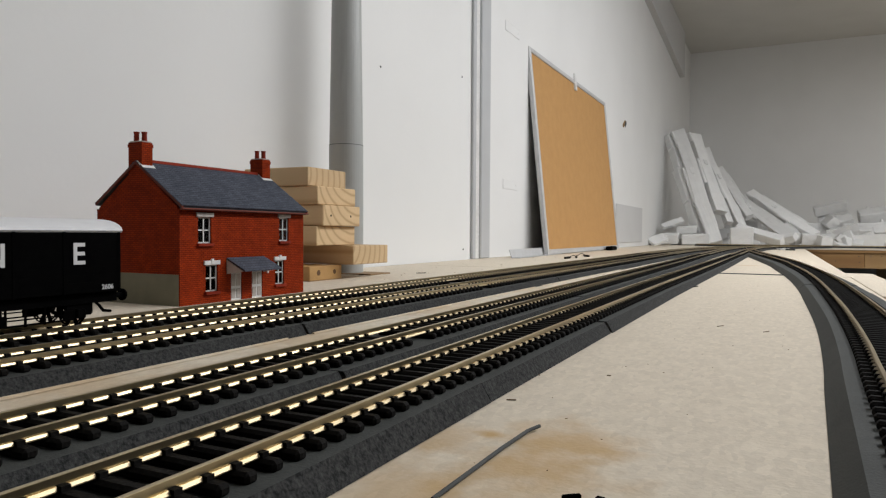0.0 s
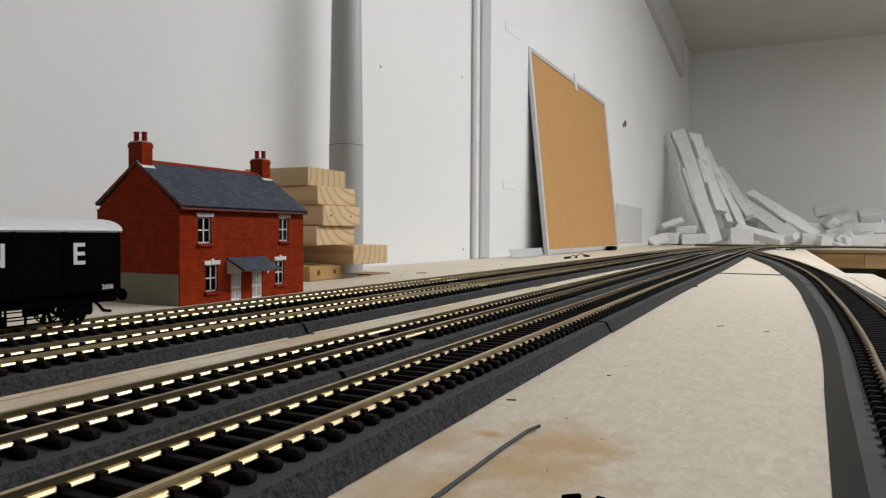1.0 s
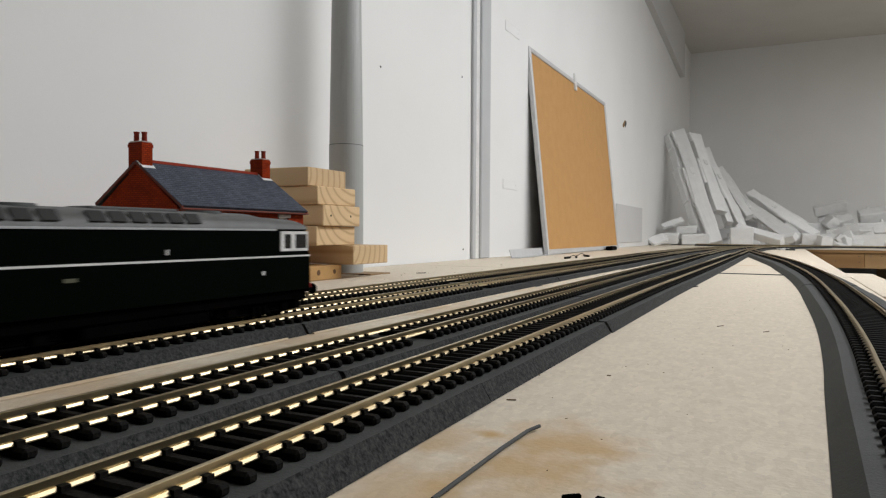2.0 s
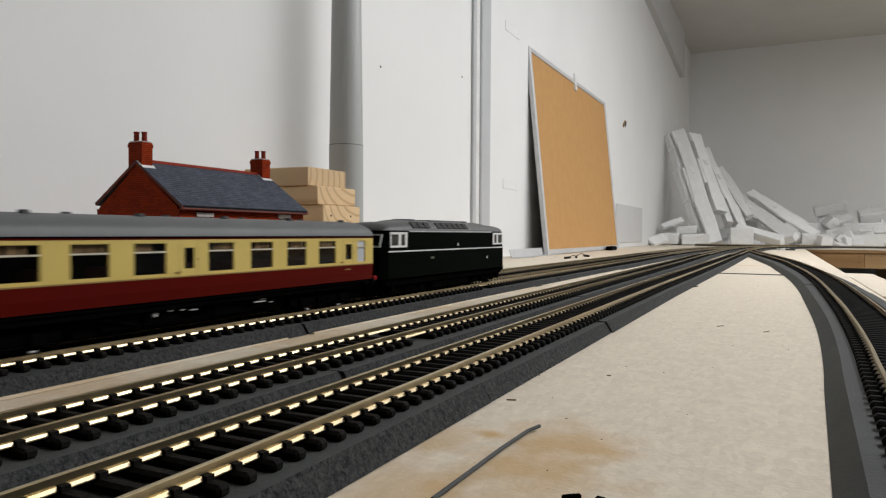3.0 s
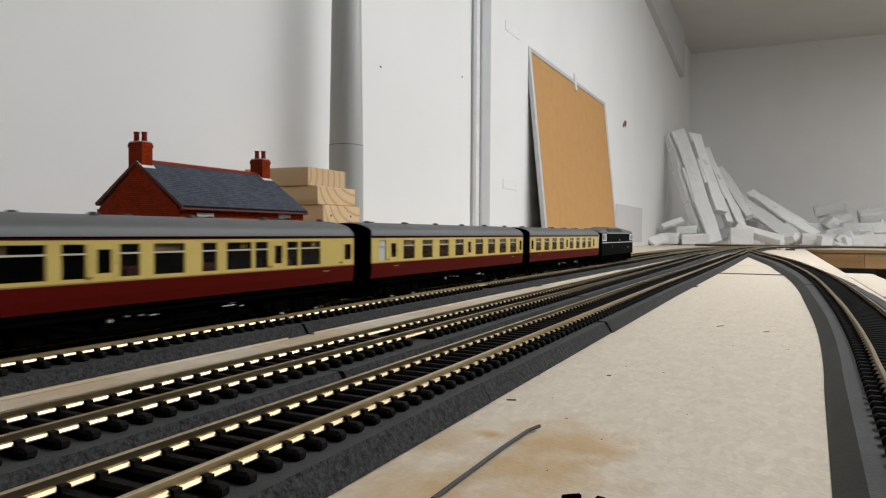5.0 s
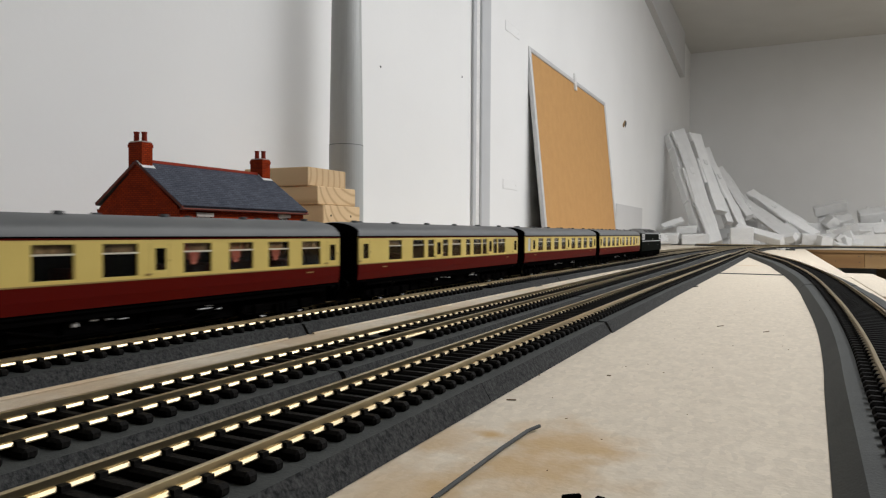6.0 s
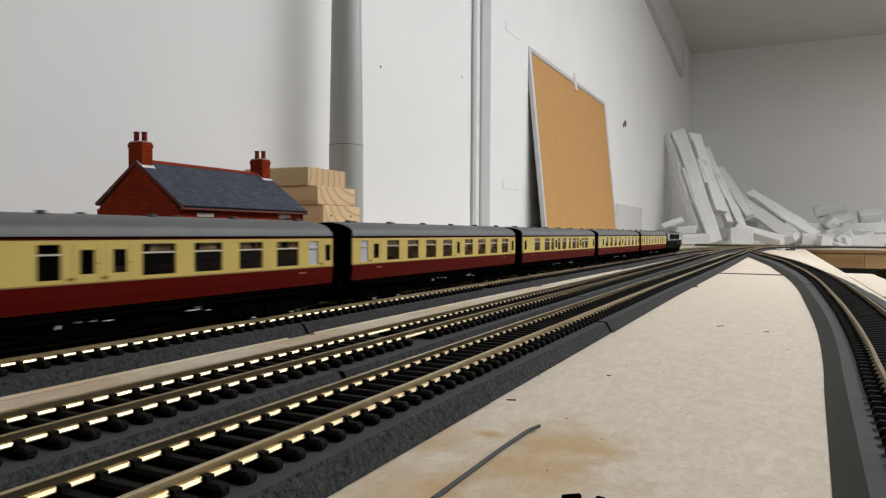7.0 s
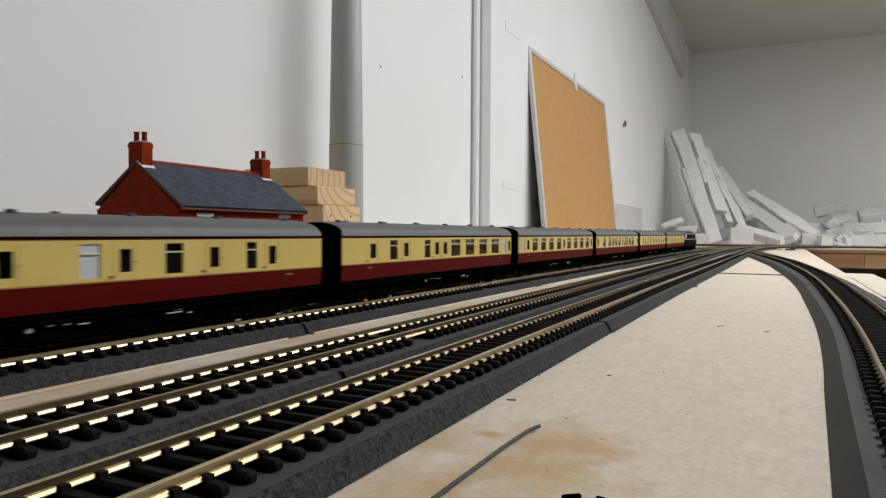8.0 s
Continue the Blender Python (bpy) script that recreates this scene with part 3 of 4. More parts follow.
    for s in (-1, 1):
        bm = box(s * 0.0150, s * 0.0156, -front + 0.012, front - 0.012, 0.0112, 0.0150)
        part("solebar", bm, BLACKMATT, c)
        bm = box(s * 0.0129, s * 0.0134, -0.030, 0.030, 0.0058, 0.0064)
        for e in (-1, 1):
            tube(0.0004, 0.0004, (s * 0.0131, e * 0.030, 0.0061), (s * 0.0148, e * 0.056, 0.0120), 6, bm)
        part("truss_rod", bm, BLACKMATT, c)
        for y in (-0.019, 0.006, 0.040):
            part("v_hanger", prism([(s * 0.0130, 0.0124), (s * 0.0134, 0.0124), (s * 0.0134, 0.0070), (s * 0.0130, 0.0070)], y - 0.0005, y + 0.0005), BLACKMATT, c)
        # small pale chips placed as the bright glints among the underframe gear
        for y, z, w, d in ((-0.016, 0.0100, 0.0010, 0.0006), (-0.010, 0.0098, 0.0009, 0.0006), (-0.004, 0.0094, 0.0018, 0.0004), (0.0360, 0.0092, 0.0036, 0.0005), (0.0385, 0.0103, 0.0016, 0.0004), (0.0440, 0.0085, 0.0012, 0.0004),
                           (0.0720, 0.0022, 0.0011, 0.0006), (0.0995, 0.0022, 0.0011, 0.0006), (-0.0720, 0.0022, 0.0011, 0.0006), (-0.0995, 0.0022, 0.0011, 0.0006)):
            part("underframe_glint", box(s * 0.0134, s * 0.0146, y - w, y + w, z, z + d, 0.0001), ALU, c, "pale chip standing for a highlight under the coach")
        bm = tube(0.0010, 0.0008, (s * 0.0130, -0.0230, 0.0094), (s * 0.0142, -0.0230, 0.0094), 10)
        part("brake_cylinder", bm, ALU, c, "pale brake cylinder face")
    return c


OPEN = [("f", 8.2, 16.2), ("d", 22, 27.8), ("w", 37.5, 51.7), ("w", 62.8, 77), ("w", 88, 102.3), ("w", 113.6, 127.8), ("d", 136, 141), ("w", 150.2, 164.5),
        ("w", 175.4, 189.8), ("w", 200.8, 215), ("w", 225.6, 240.2), ("d", 248.6, 253.6)]
OPEN_BACK = [(k, 257.5 - b, 257.5 - a) for k, a, b in OPEN]
BUFFET = [("d", 3, 8.9), ("w", 31, 46.6), ("w", 49.4, 57.2), ("d", 61.3, 66.5), ("w", 71.4, 79.4), ("w", 82.4, 97.3), ("w", 103.6, 111.3), ("w", 121, 135.5), ("w", 142.4, 150.5),
          ("d", 154.4, 160), ("w", 164.5, 173), ("w", 178.8, 194.2), ("w", 208.9, 224), ("d", 247.3, 252.8)]
BRAKE = [("d", 2, 6.6), ("f", 12.4, 20.6), ("w", 29, 44.6), ("w", 55, 69.6), ("w", 80.6, 95.5), ("w", 105.6, 120.8), ("d", 128, 133.6), ("d", 141, 146.5), ("w", 153.6, 161.4),
         ("d", 184, 189.6), ("w", 198, 206.5), ("d", 223, 229.2)]
BRAKE_BACK = [("d", 35.6, 40.6), ("w", 49, 55), ("d", 72, 77.3), ("w", 91.8, 100), ("d", 115.8, 120.9), ("f", 128.6, 136.8), ("d", 159.2, 164), ("w", 174, 188), ("w", 200, 214), ("w", 226, 240), ("d", 248, 253)]
COACHES = [coach("crimson and cream open coach with grey roof, behind the locomotive", OPEN, (8,)),
           coach("crimson and cream open coach with frosted rear light", OPEN_BACK),
           coach("crimson and cream buffet coach with paired windows", BUFFET),
           coach("crimson and cream open coach with grey vented roof", OPEN_BACK, (2, 3, 4)),
           coach("crimson and cream brake coach with blank guard section", BRAKE),
           coach("crimson and cream brake coach at the train's rear", BRAKE_BACK)]


# ---- diesel locomotive ----
def locomotive():
    c = thing("diesel_locomotive", "dark green diesel locomotive with grey roof and white cab windows", "locomotive")
    H, W, L = 0.0430, 0.0178, 0.0945
    arc = [(W * math.cos(math.pi * i / 12), H + 0.0072 * math.sin(math.pi * i / 12) ** 0.75) for i in range(13)]

    def loft(sections, mat, name, label=""):
        bm = bmesh.new()
        rings = [[bm.verts.new(v) for v in ring] for ring in sections]
        k = len(rings[0])
        for a, b in zip(rings, rings[1:]):
            for i in range(k):
                bm.faces.new((a[i], a[(i + 1) % k], b[(i + 1) % k], b[i]))
        bm.faces.new(rings[0])
        bm.faces.new(rings[-1][::-1])
        return part(name, bm, mat, c, label)

    def ring(y, w, lo, hi, lean=0.0):
        return [(-w, y, lo), (w, y, lo), (w, y - lean * 0.5, (lo + hi) / 2), (w, y - lean, hi), (-w, y - lean, hi), (-w, y - lean * 0.5, (lo + hi) / 2)]
    # green body: full sides, with ends that narrow a little towards the nose
    body = loft([ring(-L - 0.0045, W - 0.0035, 0.0135, 0.0310), ring(-L, W, 0.0135, 0.0310), ring(L, W, 0.0135, 0.0310), ring(L + 0.0045, W - 0.0035, 0.0135, 0.0310)], LOCOGREEN, "body", "dark green body side")
    upper = loft([ring(-L - 0.0035, W - 0.0035, 0.0310, H, -0.0045), ring(-L + 0.0006, W - 0.0002, 0.0310, H, -0.002), ring(L - 0.0006, W - 0.0002, 0.0310, H, 0.002),
                  ring(L + 0.0035, W - 0.0035, 0.0310, H, 0.0045)], LOCOGREEN, "upper_body", "dark green upper side")
    bm = bmesh.new()
    rings = []
    for y, kx, kz in ((-L - 0.002, 0.86, 0.10), (-L + 0.001, 0.95, 0.55), (-L + 0.005, 1.0, 0.72), (-L + 0.026, 1.0, 0.82), (-L + 0.034, 1.0, 1.0), (L - 0.034, 1.0, 1.0), (L - 0.026, 1.0, 0.82), (L - 0.005, 1.0, 0.72), (L - 0.001, 0.95, 0.55), (L + 0.002, 0.86, 0.10)):
        rings.append([bm.verts.new((x * kx, y, H + (z - H) * kz)) for x, z in arc])
    for a, b in zip(rings, rings[1:]):
        for i in range(12):
            bm.faces.new((a[i], a[i + 1], b[i + 1], b[i]))
    bm.faces.new(rings[0])
    bm.faces.new(rings[-1][::-1])
    roof = part("roof", bm, LOCOROOF, c, "mid grey roof", smooth=True)
    for s in (-1, 1):
        part("stripe", box(s * W, s * (W + 0.00015), -L, L, 0.0297, 0.0305), WHITEPAINT, body, "thin white waist stripe")
        part("gutter", box(s * (W - 0.001), s * (W + 0.0004), -L + 0.026, L - 0.026, H - 0.0008, H), GUTTER, upper, "pale grey gutter strip")
        for e in (-1, 1):
            # white cab window surround with two lights
            o = bmesh.new()
            ys = [L - 0.0018, L - 0.0030, L - 0.0118, L - 0.0150, L - 0.0200, L - 0.0228]
            for a, b in ((ys[0], ys[1]), (ys[2], ys[3]), (ys[4], ys[5])):
                box(s * (W - 0.0004), s * (W + 0.0003), e * a, e * b, 0.0325, 0.0420, 0, o)
            for z0, z1 in ((0.0325, 0.0338), (0.0406, 0.0420)):
                box(s * (W - 0.0004), s * (W + 0.00028), e * ys[0], e * ys[5], z0, z1, 0, o)
            f = part("cab_window_frame", o, WHITEPAINT, upper, "white cab window surround")
            for a, b in ((ys[1], ys[2]), (ys[3], ys[4])):
                part("cab_window", box(s * (W - 0.0003), s * (W + 0.0001), e * a, e * b, 0.0338, 0.0406), CABGLASS, f, "dull cab side light")
        # roof louvres and panel
        for i in range(10):
            if i in (3,):
                continue
            y = -L + 0.034 + i * 0.0088
            t = math.radians(24)
            x, z = W * math.cos(t), H + 0.0072 * math.sin(t) ** 0.75
            part("roof_grille", box(-0.0024, 0.0024, -0.0034, 0.0034, -0.0002, 0.0005), GRILLE, roof, "dark intake grille", m=pose(s * x, y, z, 0, s * 50, 0))
        for y in (-0.036,):
            part("emblem", box(s * W, s * (W + 0.0001), y - 0.0024, y + 0.0024, 0.0243, 0.0256), CREST, body, "small dull worn crest")
        part("number_bar", box(s * W, s * (W + 0.0001), 0.0590, 0.0608, 0.0218, 0.0236), WHITEPAINT, body, "small white number bar")
        part("door_handle", box(s * W, s * (W + 0.0006), 0.0036, 0.0047, 0.0325, 0.0345), WHITEPAINT, upper, "small pale fitting")
    for y, r in ((-0.045, 0.0085), (0.04, 0.0085)):
        part("roof_fan", tube(r, r * 0.9, (0, y, H + 0.0066), (0, y, H + 0.0078), 24), DARKGREY, roof, "dark round roof fan")
    part("roof_hatch", box(-0.007, 0.007, -0.02, 0.02, H + 0.0064, H + 0.0078, 0.0004), LOCOROOF, roof)
    for e in (-1, 1):
        # cab front: three windscreens, headcode box, red beam
        for i, x in enumerate((-0.0094, 0.0, 0.0094)):
            m = pose(x, e * (L + 0.0018), 0.0366, e * 18, 0, 0)
            fr = bmesh.new()
            for x0, x1, z0, z1 in ((-0.0045, -0.0036, -0.0042, 0.0042), (0.0036, 0.0045, -0.0042, 0.0042), (-0.0036, 0.0036, -0.0042, -0.0033), (-0.0036, 0.0036, 0.0033, 0.0042)):
                box(x0, x1, -0.0006, 0.0006, z0, z1, 0, fr)
            fr = part("windscreen_frame", fr, WHITEPAINT, c, "white windscreen surround", m=m)
            part("windscreen", box(-0.0036, 0.0036, -0.0004, 0.0004, -0.0033, 0.0033), BLACK, fr, "dark windscreen glass")
        part("headcode_box", box(-0.005, 0.005, e * (L + 0.004), e * (L + 0.0060), 0.0225, 0.0285, 0.0005), BLACK, c)
        part("buffer_beam", box(-0.0130, 0.0130, e * (L + 0.0045), e * (L + 0.0080), 0.0132, 0.0160, 0.0006), REDPAINT, c, "red buffer beam")
        buffers(c, e * (L + 0.0055), e)
        coupling(c, e * (L + 0.001), e)
        bogie(c, e * 0.062, 0.0068, 0.036)
        part("steps", box(-0.0165, 0.0165, e * (L - 0.010), e * (L - 0.006), 0.0045, 0.0140, 0.0004), BLACKMATT, c)
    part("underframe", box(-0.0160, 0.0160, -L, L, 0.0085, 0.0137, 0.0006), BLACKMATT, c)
    # black centre block added to darken the gap under the locomotive
    part("centre_shade_filler", box(-0.0064, 0.0064, -L - 0.006, L + 0.003, 0.0025, 0.0137), BLACKMATT, c)
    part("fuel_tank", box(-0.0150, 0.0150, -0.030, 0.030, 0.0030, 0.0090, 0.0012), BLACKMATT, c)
    return c


LOCO = locomotive()


# ---- goods van standing beside the house ----
def text_mesh(word, size, name):
    cu = bpy.data.curves.new(name, "FONT")
    cu.body, cu.size, cu.extrude, cu.align_x = word, size, 0.00006, "CENTER"
    cu.offset = size * 0.018
    ob = bpy.data.objects.new(name, cu)
    scene.collection.objects.link(ob)
    bpy.context.view_layer.update()
    me = bpy.data.meshes.new_from_object(ob.evaluated_get(bpy.context.evaluated_depsgraph_get()))
    bpy.data.objects.remove(ob)
    me.materials.clear()
    me.materials.append(LETTER)
    return me


def goods_van(x, y):
    c = thing("goods_van", "black goods van with white roof and white lettering", "railway wagon", pose(x, y, RIDE))
    L, W, lo, hi = 0.0375, 0.0160, 0.0150, 0.0412
    body = part("body", box(-W, W, -L, L, lo, hi, 0.0004), BLACK, c, "black planked body")
    for s in (-1, 1):
        for i in range(7):
            z = lo + (i + 1) * (hi - lo) / 8
            part("plank_strip", box(s * W, s * (W + 0.0001), -L + 0.0005, L - 0.0005, z - 0.0014, z + 0.0014), BLACK, body)
        for yy in (-L + 0.0008, -0.0105, 0.0105, L - 0.0008):
            part("strapping", box(s * W, s * (W + 0.0003), yy - 0.0006, yy + 0.0006, lo, hi), BLACK, body)
        part("solebar", box(s * 0.0115, s * 0.0135, -L, L, 0.0105, 0.0150), BLACK, c)
        for word, yy, zz, size in (("N", -0.0183, 0.0277, 0.0127), ("E", 0.0168, 0.0277, 0.0127), ("2606", 0.0306, 0.0164, 0.0029)):
            part("lettering", text_mesh(word, size, "lettering"), None, body, "white painted lettering", m=pose(s * (W + 0.0004), s * yy if s > 0 else yy * -s, zz, 90, 0, 90 * s))
        v = bmesh.new()
        for k in (-1, 1):
            box(s * 0.0125, s * 0.0132, k * 0.0040 - 0.0004, k * 0.0040 + 0.0004, 0.0035, 0.0105, 0, v, pose(0, 0, 0))
            box(s * 0.0128, s * 0.0136, k * 0.0145 - 0.003, k * 0.0145 + 0.003, 0.0040, 0.0085, 0.0005, v)
        box(s * 0.0130, s * 0.0136, -0.016, 0.016, 0.0040, 0.0046, 0, v)
        box(s * 0.0130, s * 0.0136, -0.012, 0.012, 0.0062, 0.0067, 0, v)
        part("brake_gear", v, BLACKMATT, c)
    arc = [(1.03 * W * math.cos(math.pi * i / 12), hi + 0.0006 + 0.0052 * math.sin(math.pi * i / 12)) for i in range(13)]
    roof = prism([(0.99 * W, hi - 0.0002)] + arc + [(-0.99 * W, hi - 0.0002)], -L - 0.0008, L + 0.0008)
    part("roof", roof, WAGROOF, c, "plain white curved roof", smooth=False)
    for k in (-1, 1):
        r, hub = 0.0062, 0.0062 + HEAD - RIDE
        yy = k * 0.0195
        for s in (-1, 1):
            w = tube(0.0012, 0.0012, (s * 0.007, yy, hub), (s * 0.0125, yy, hub), 10)
            bmesh.ops.create_circle(w, segments=24, radius=r, cap_ends=False, matrix=Matrix.Translation((s * 0.0085, yy, hub)) @ Matrix.Rotation(math.pi / 2, 4, "Y"))
            tube(r, r, (s * 0.0076, yy, hub), (s * 0.0094, yy, hub), 24, w, caps=False)
            tube(r * 0.82, r * 0.82, (s * 0.0076, yy, hub), (s * 0.0094, yy, hub), 24, w, caps=False)
            for i in range(4):
                a = math.pi / 4 * i + 0.3
                d = Vector((0, math.cos(a), math.sin(a))) * r * 0.95
                tube(0.0009, 0.0009, Vector((s * 0.0085, yy, hub)) - d, Vector((s * 0.0085, yy, hub)) + d, 6, w)
            part("wheel", w, BLACK, c, "black spoked wheel")
            part("axle_guard", box(s * 0.0118, s * 0.0128, yy - 0.0065, yy + 0.0065, 0.0055, 0.0125, 0.0008), BLACK, c)
            part("axle_box", box(s * 0.0125, s * 0.0146, yy - 0.0022, yy + 0.0022, 0.0045, 0.0085, 0.0005), BLACK, c)
        buffers(c, k * L, k, 0.0110, 0.0128)
        hook = bmesh.new()
        pts = [(0, k * (L - 0.002), 0.0105), (0, k * (L + 0.0015), 0.0075), (0, k * (L + 0.0035), 0.0050), (0, k * (L + 0.0075), 0.0044)]
        for a, b in zip(pts, pts[1:]):
            tube(0.0007, 0.0007, a, b, 8, hook)
        part("coupling", hook, BLACKMATT, c, "black drooping coupling hook")
    return c


goods_van(XA, 0.1775)


# ---- brick house ----
def brick_material(name, brick, mortar, wide, high, gap, other):
    """Fine model brick relief: courses follow x + y across and z up."""
    m = bpy.data.materials.new(name)
    m.use_nodes = True
    n, l = m.node_tree.nodes, m.node_tree.links
    b = n["Principled BSDF"]
    b.inputs["Roughness"].default_value, b.inputs["Specular IOR Level"].default_value = 0.66, 0.06
    tc, sep, add, com, bt = n.new("ShaderNodeTexCoord"), n.new("ShaderNodeSeparateXYZ"), n.new("ShaderNodeMath"), n.new("ShaderNodeCombineXYZ"), n.new("ShaderNodeTexBrick")
    l.new(tc.outputs["Object"], sep.inputs[0])
    l.new(sep.outputs[0], add.inputs[0])
    l.new(sep.outputs[1], add.inputs[1])
    l.new(add.outputs[0], com.inputs[0])
    l.new(sep.outputs[2], com.inputs[1])
    l.new(com.outputs[0], bt.inputs["Vector"])
    bt.inputs["Color1"].default_value, bt.inputs["Color2"].default_value, bt.inputs["Mortar"].default_value = (*brick, 1), (*other, 1), (*mortar, 1)
    bt.inputs["Scale"].default_value = 1.0
    bt.inputs["Brick Width"].default_value, bt.inputs["Row Height"].default_value, bt.inputs["Mortar Size"].default_value = wide, high, gap
    nz, hs, mr = n.new("ShaderNodeTexNoise"), n.new("ShaderNodeHueSaturation"), n.new("ShaderNodeMapRange")
    nz.inputs["Scale"].default_value, nz.inputs["Detail"].default_value = 120, 4
    l.new(tc.outputs["Object"], nz.inputs["Vector"])
    mr.inputs["From Min"].default_value, mr.inputs["From Max"].default_value, mr.inputs["To Min"].default_value, mr.inputs["To Max"].default_value = 0.3, 0.7, 0.8, 1.15
    l.new(nz.outputs[0], mr.inputs["Value"])
    l.new(mr.outputs[0], hs.inputs["Value"])
    l.new(bt.outputs["Color"], hs.inputs["Color"])
    l.new(hs.outputs[0], b.inputs["Base Color"])
    bp = n.new("ShaderNodeBump")
    bp.inputs["Strength"].default_value, bp.inputs["Distance"].default_value, bp.invert = 0.8, 0.0003, True
    l.new(bt.outputs["Fac"], bp.inputs["Height"])
    l.new(bp.outputs[0], b.inputs["Normal"])
    return m


BRICKWORK = brick_material("model_brickwork", (0.34, 0.038, 0.005), (0.15, 0.016, 0.004), 0.0036, 0.0014, 0.00022, (0.26, 0.027, 0.0045))
SLATES = brick_material("model_slating", (0.105, 0.115, 0.145), (0.045, 0.050, 0.062), 0.0034, 0.0016, 0.00012, (0.080, 0.088, 0.112))


def house():
    """Origin at the ground, at the front corner nearest the near gable; x towards the tracks, y along the front."""
    h = thing("model_house", "red brick model cottage with slate roof and two chimneys", "model house", pose(-0.364, 0.3418, 0.0))
    D, L, E, R, t = 0.0813, 0.1345, 0.0659, 0.0978, 0.0022
    wins = [(0.0165, 0.0290, 0.0425, 0.0610), (0.1032, 0.1148, 0.0435, 0.0622), (0.0235, 0.0352, 0.0082, 0.0272), (0.0982, 0.1092, 0.0088, 0.0280)]
    doors = [(0.0486, 0.0602), (0.0711, 0.0830)]
    holes = [(a, b, c, d) for a, b, c, d in wins] + [(a, b, 0.0, 0.0215) for a, b in doors]
    # front wall as piers and bands round the openings
    ys = sorted({0.0, L, *(v for q in holes for v in q[:2])})
    bm = bmesh.new()
    for y0, y1 in zip(ys, ys[1:]):
        cuts = sorted((c, d) for a, b, c, d in holes if a <= y0 + 1e-6 and b >= y1 - 1e-6)
        z = 0.0
        for c, d in cuts + [(E, E)]:
            if c - z > 1e-5:
                box(-t, 0, y0, y1, z, c, 0, bm)
            z = d
    bmesh.ops.remove_doubles(bm, verts=bm.verts, dist=1e-6)
    front = part("front_wall", bm, BRICKWORK, h, "red brick front wall")
    part("back_wall", box(-D, -D + t, 0, L, 0, E), BRICKWORK, h)
    for y0, y1, low in ((0.0, t, True), (L - t, L, False)):
        gab = part("gable_wall", prism([(-D + t, 0.0), (-t, 0.0), (-t, E + t * 0.7), (-D / 2, R - 0.001), (-D + t, E + t * 0.7)], y0, y1), BRICKWORK, h, "plain red brick gable wall")
        if low:
            part("plinth", box(-D - 0.0002, -0.0008, y0 - 0.0006, y0 - 0.0001, 0, 0.0215), RENDERED, gab, "olive grey rendered lower gable")
    # near-black floor and sheet give the darkness behind the windows
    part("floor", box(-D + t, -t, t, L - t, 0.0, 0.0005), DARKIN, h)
    part("inner_wall", box(-0.03, -0.0295, t, L - t, 0.0, E), DARKIN, h, "near-black inner wall standing for the unlit inside")
    # windows with stone lintels and sills
    for i, (a, b, c, d) in enumerate(wins):
        bm = bmesh.new()
        f = 0.0009
        for y0, y1, z0, z1 in ((a, a + f, c, d), (b - f, b, c, d), (a, b, c, c + f), (a, b, d - f, d), ((a + b) / 2 - f / 2, (a + b) / 2 + f / 2, c, d), (a, b, (c + d) / 2 - f / 2, (c + d) / 2 + f / 2)):
            box(-0.0019, -0.0012, y0, y1, z0, z1, 0, bm)
        w = part("window", bm, WHITEPAINT, front, "white glazing bars")
        part("pane", box(-0.00175, -0.0016, a, b, c, d), GLASS, w)
        up = i < 2
        part("lintel", box(-0.0005, 0.0010, a - 0.0018, b + 0.0018, d, d + 0.0030, 0.0002), CAPPAINT if up else WHITEPAINT, front, "worn stone lintel" if up else "white stone lintel")
        if not up:
            part("keystone", box(-0.0005, 0.0013, (a + b) / 2 - 0.0012, (a + b) / 2 + 0.0012, d + 0.0004, d + 0.0042, 0.0002), WHITEPAINT, front, "white keystone")
        part("sill", box(-0.0012, 0.0020, a - 0.0012, b + 0.0012, c - 0.0022, c, 0.0003), BRICK, front, "red painted sill")
    for a, b in doors:
        d = part("door", box(-0.0018, -0.0008, a, b, 0, 0.0215), WHITEPAINT, front, "white front door")
        for y0, y1 in ((a + 0.0012, (a + b) / 2 - 0.0006), ((a + b) / 2 + 0.0006, b - 0.0012)):
            for z0, z1 in ((0.0015, 0.0085), (0.0105, 0.0195)):
                part("door_panel", box(-0.0010, -0.0005, y0, y1, z0, z1, 0.0002), CAPPAINT, d)
    # porch canopy
    pz, px = 0.0318, 0.0175
    pc = prism([(0, pz), (px, pz - 0.0085), (px, pz - 0.0098), (0, pz - 0.0014)], 0.0440, 0.0850)
    canopy = part("porch_roof", pc, SLATES, h, "slate porch canopy")
    for y in (0.0445, 0.0845):
        part("porch_bracket", prism([(0, pz - 0.0016), (px - 0.002, pz - 0.0096), (0, pz - 0.0120)], y - 0.0005, y + 0.0005), WHITEPAINT, canopy, "white bracket")
    part("outlet", box(0, 0.0012, 0.0880, 0.0895, 0.0185, 0.0215, 0.0003), WHITEPAINT, front, "small white fitting")
    # roof slopes in stepped courses
    for s, o in ((1, 0.0038), (-1, 0.0006)):
        n = 28
        e0, e1 = Vector((0.0 + o, 0, E - o * 0.83 + 0.0055)), Vector((-D / 2, 0, R + 0.0022))
        deck = [(e0.x - 0.0012, e0.z - 0.0012), (e1.x, e1.z - 0.0004), (e1.x, e1.z - 0.0014), (e0.x - 0.0012, e0.z - 0.0020)]
        slope = part("roof_slope", prism([(x if s > 0 else -D - x, z) for x, z in deck], -0.0008, L + 0.0008), DARKGREY, h, "roof boarding under slates")
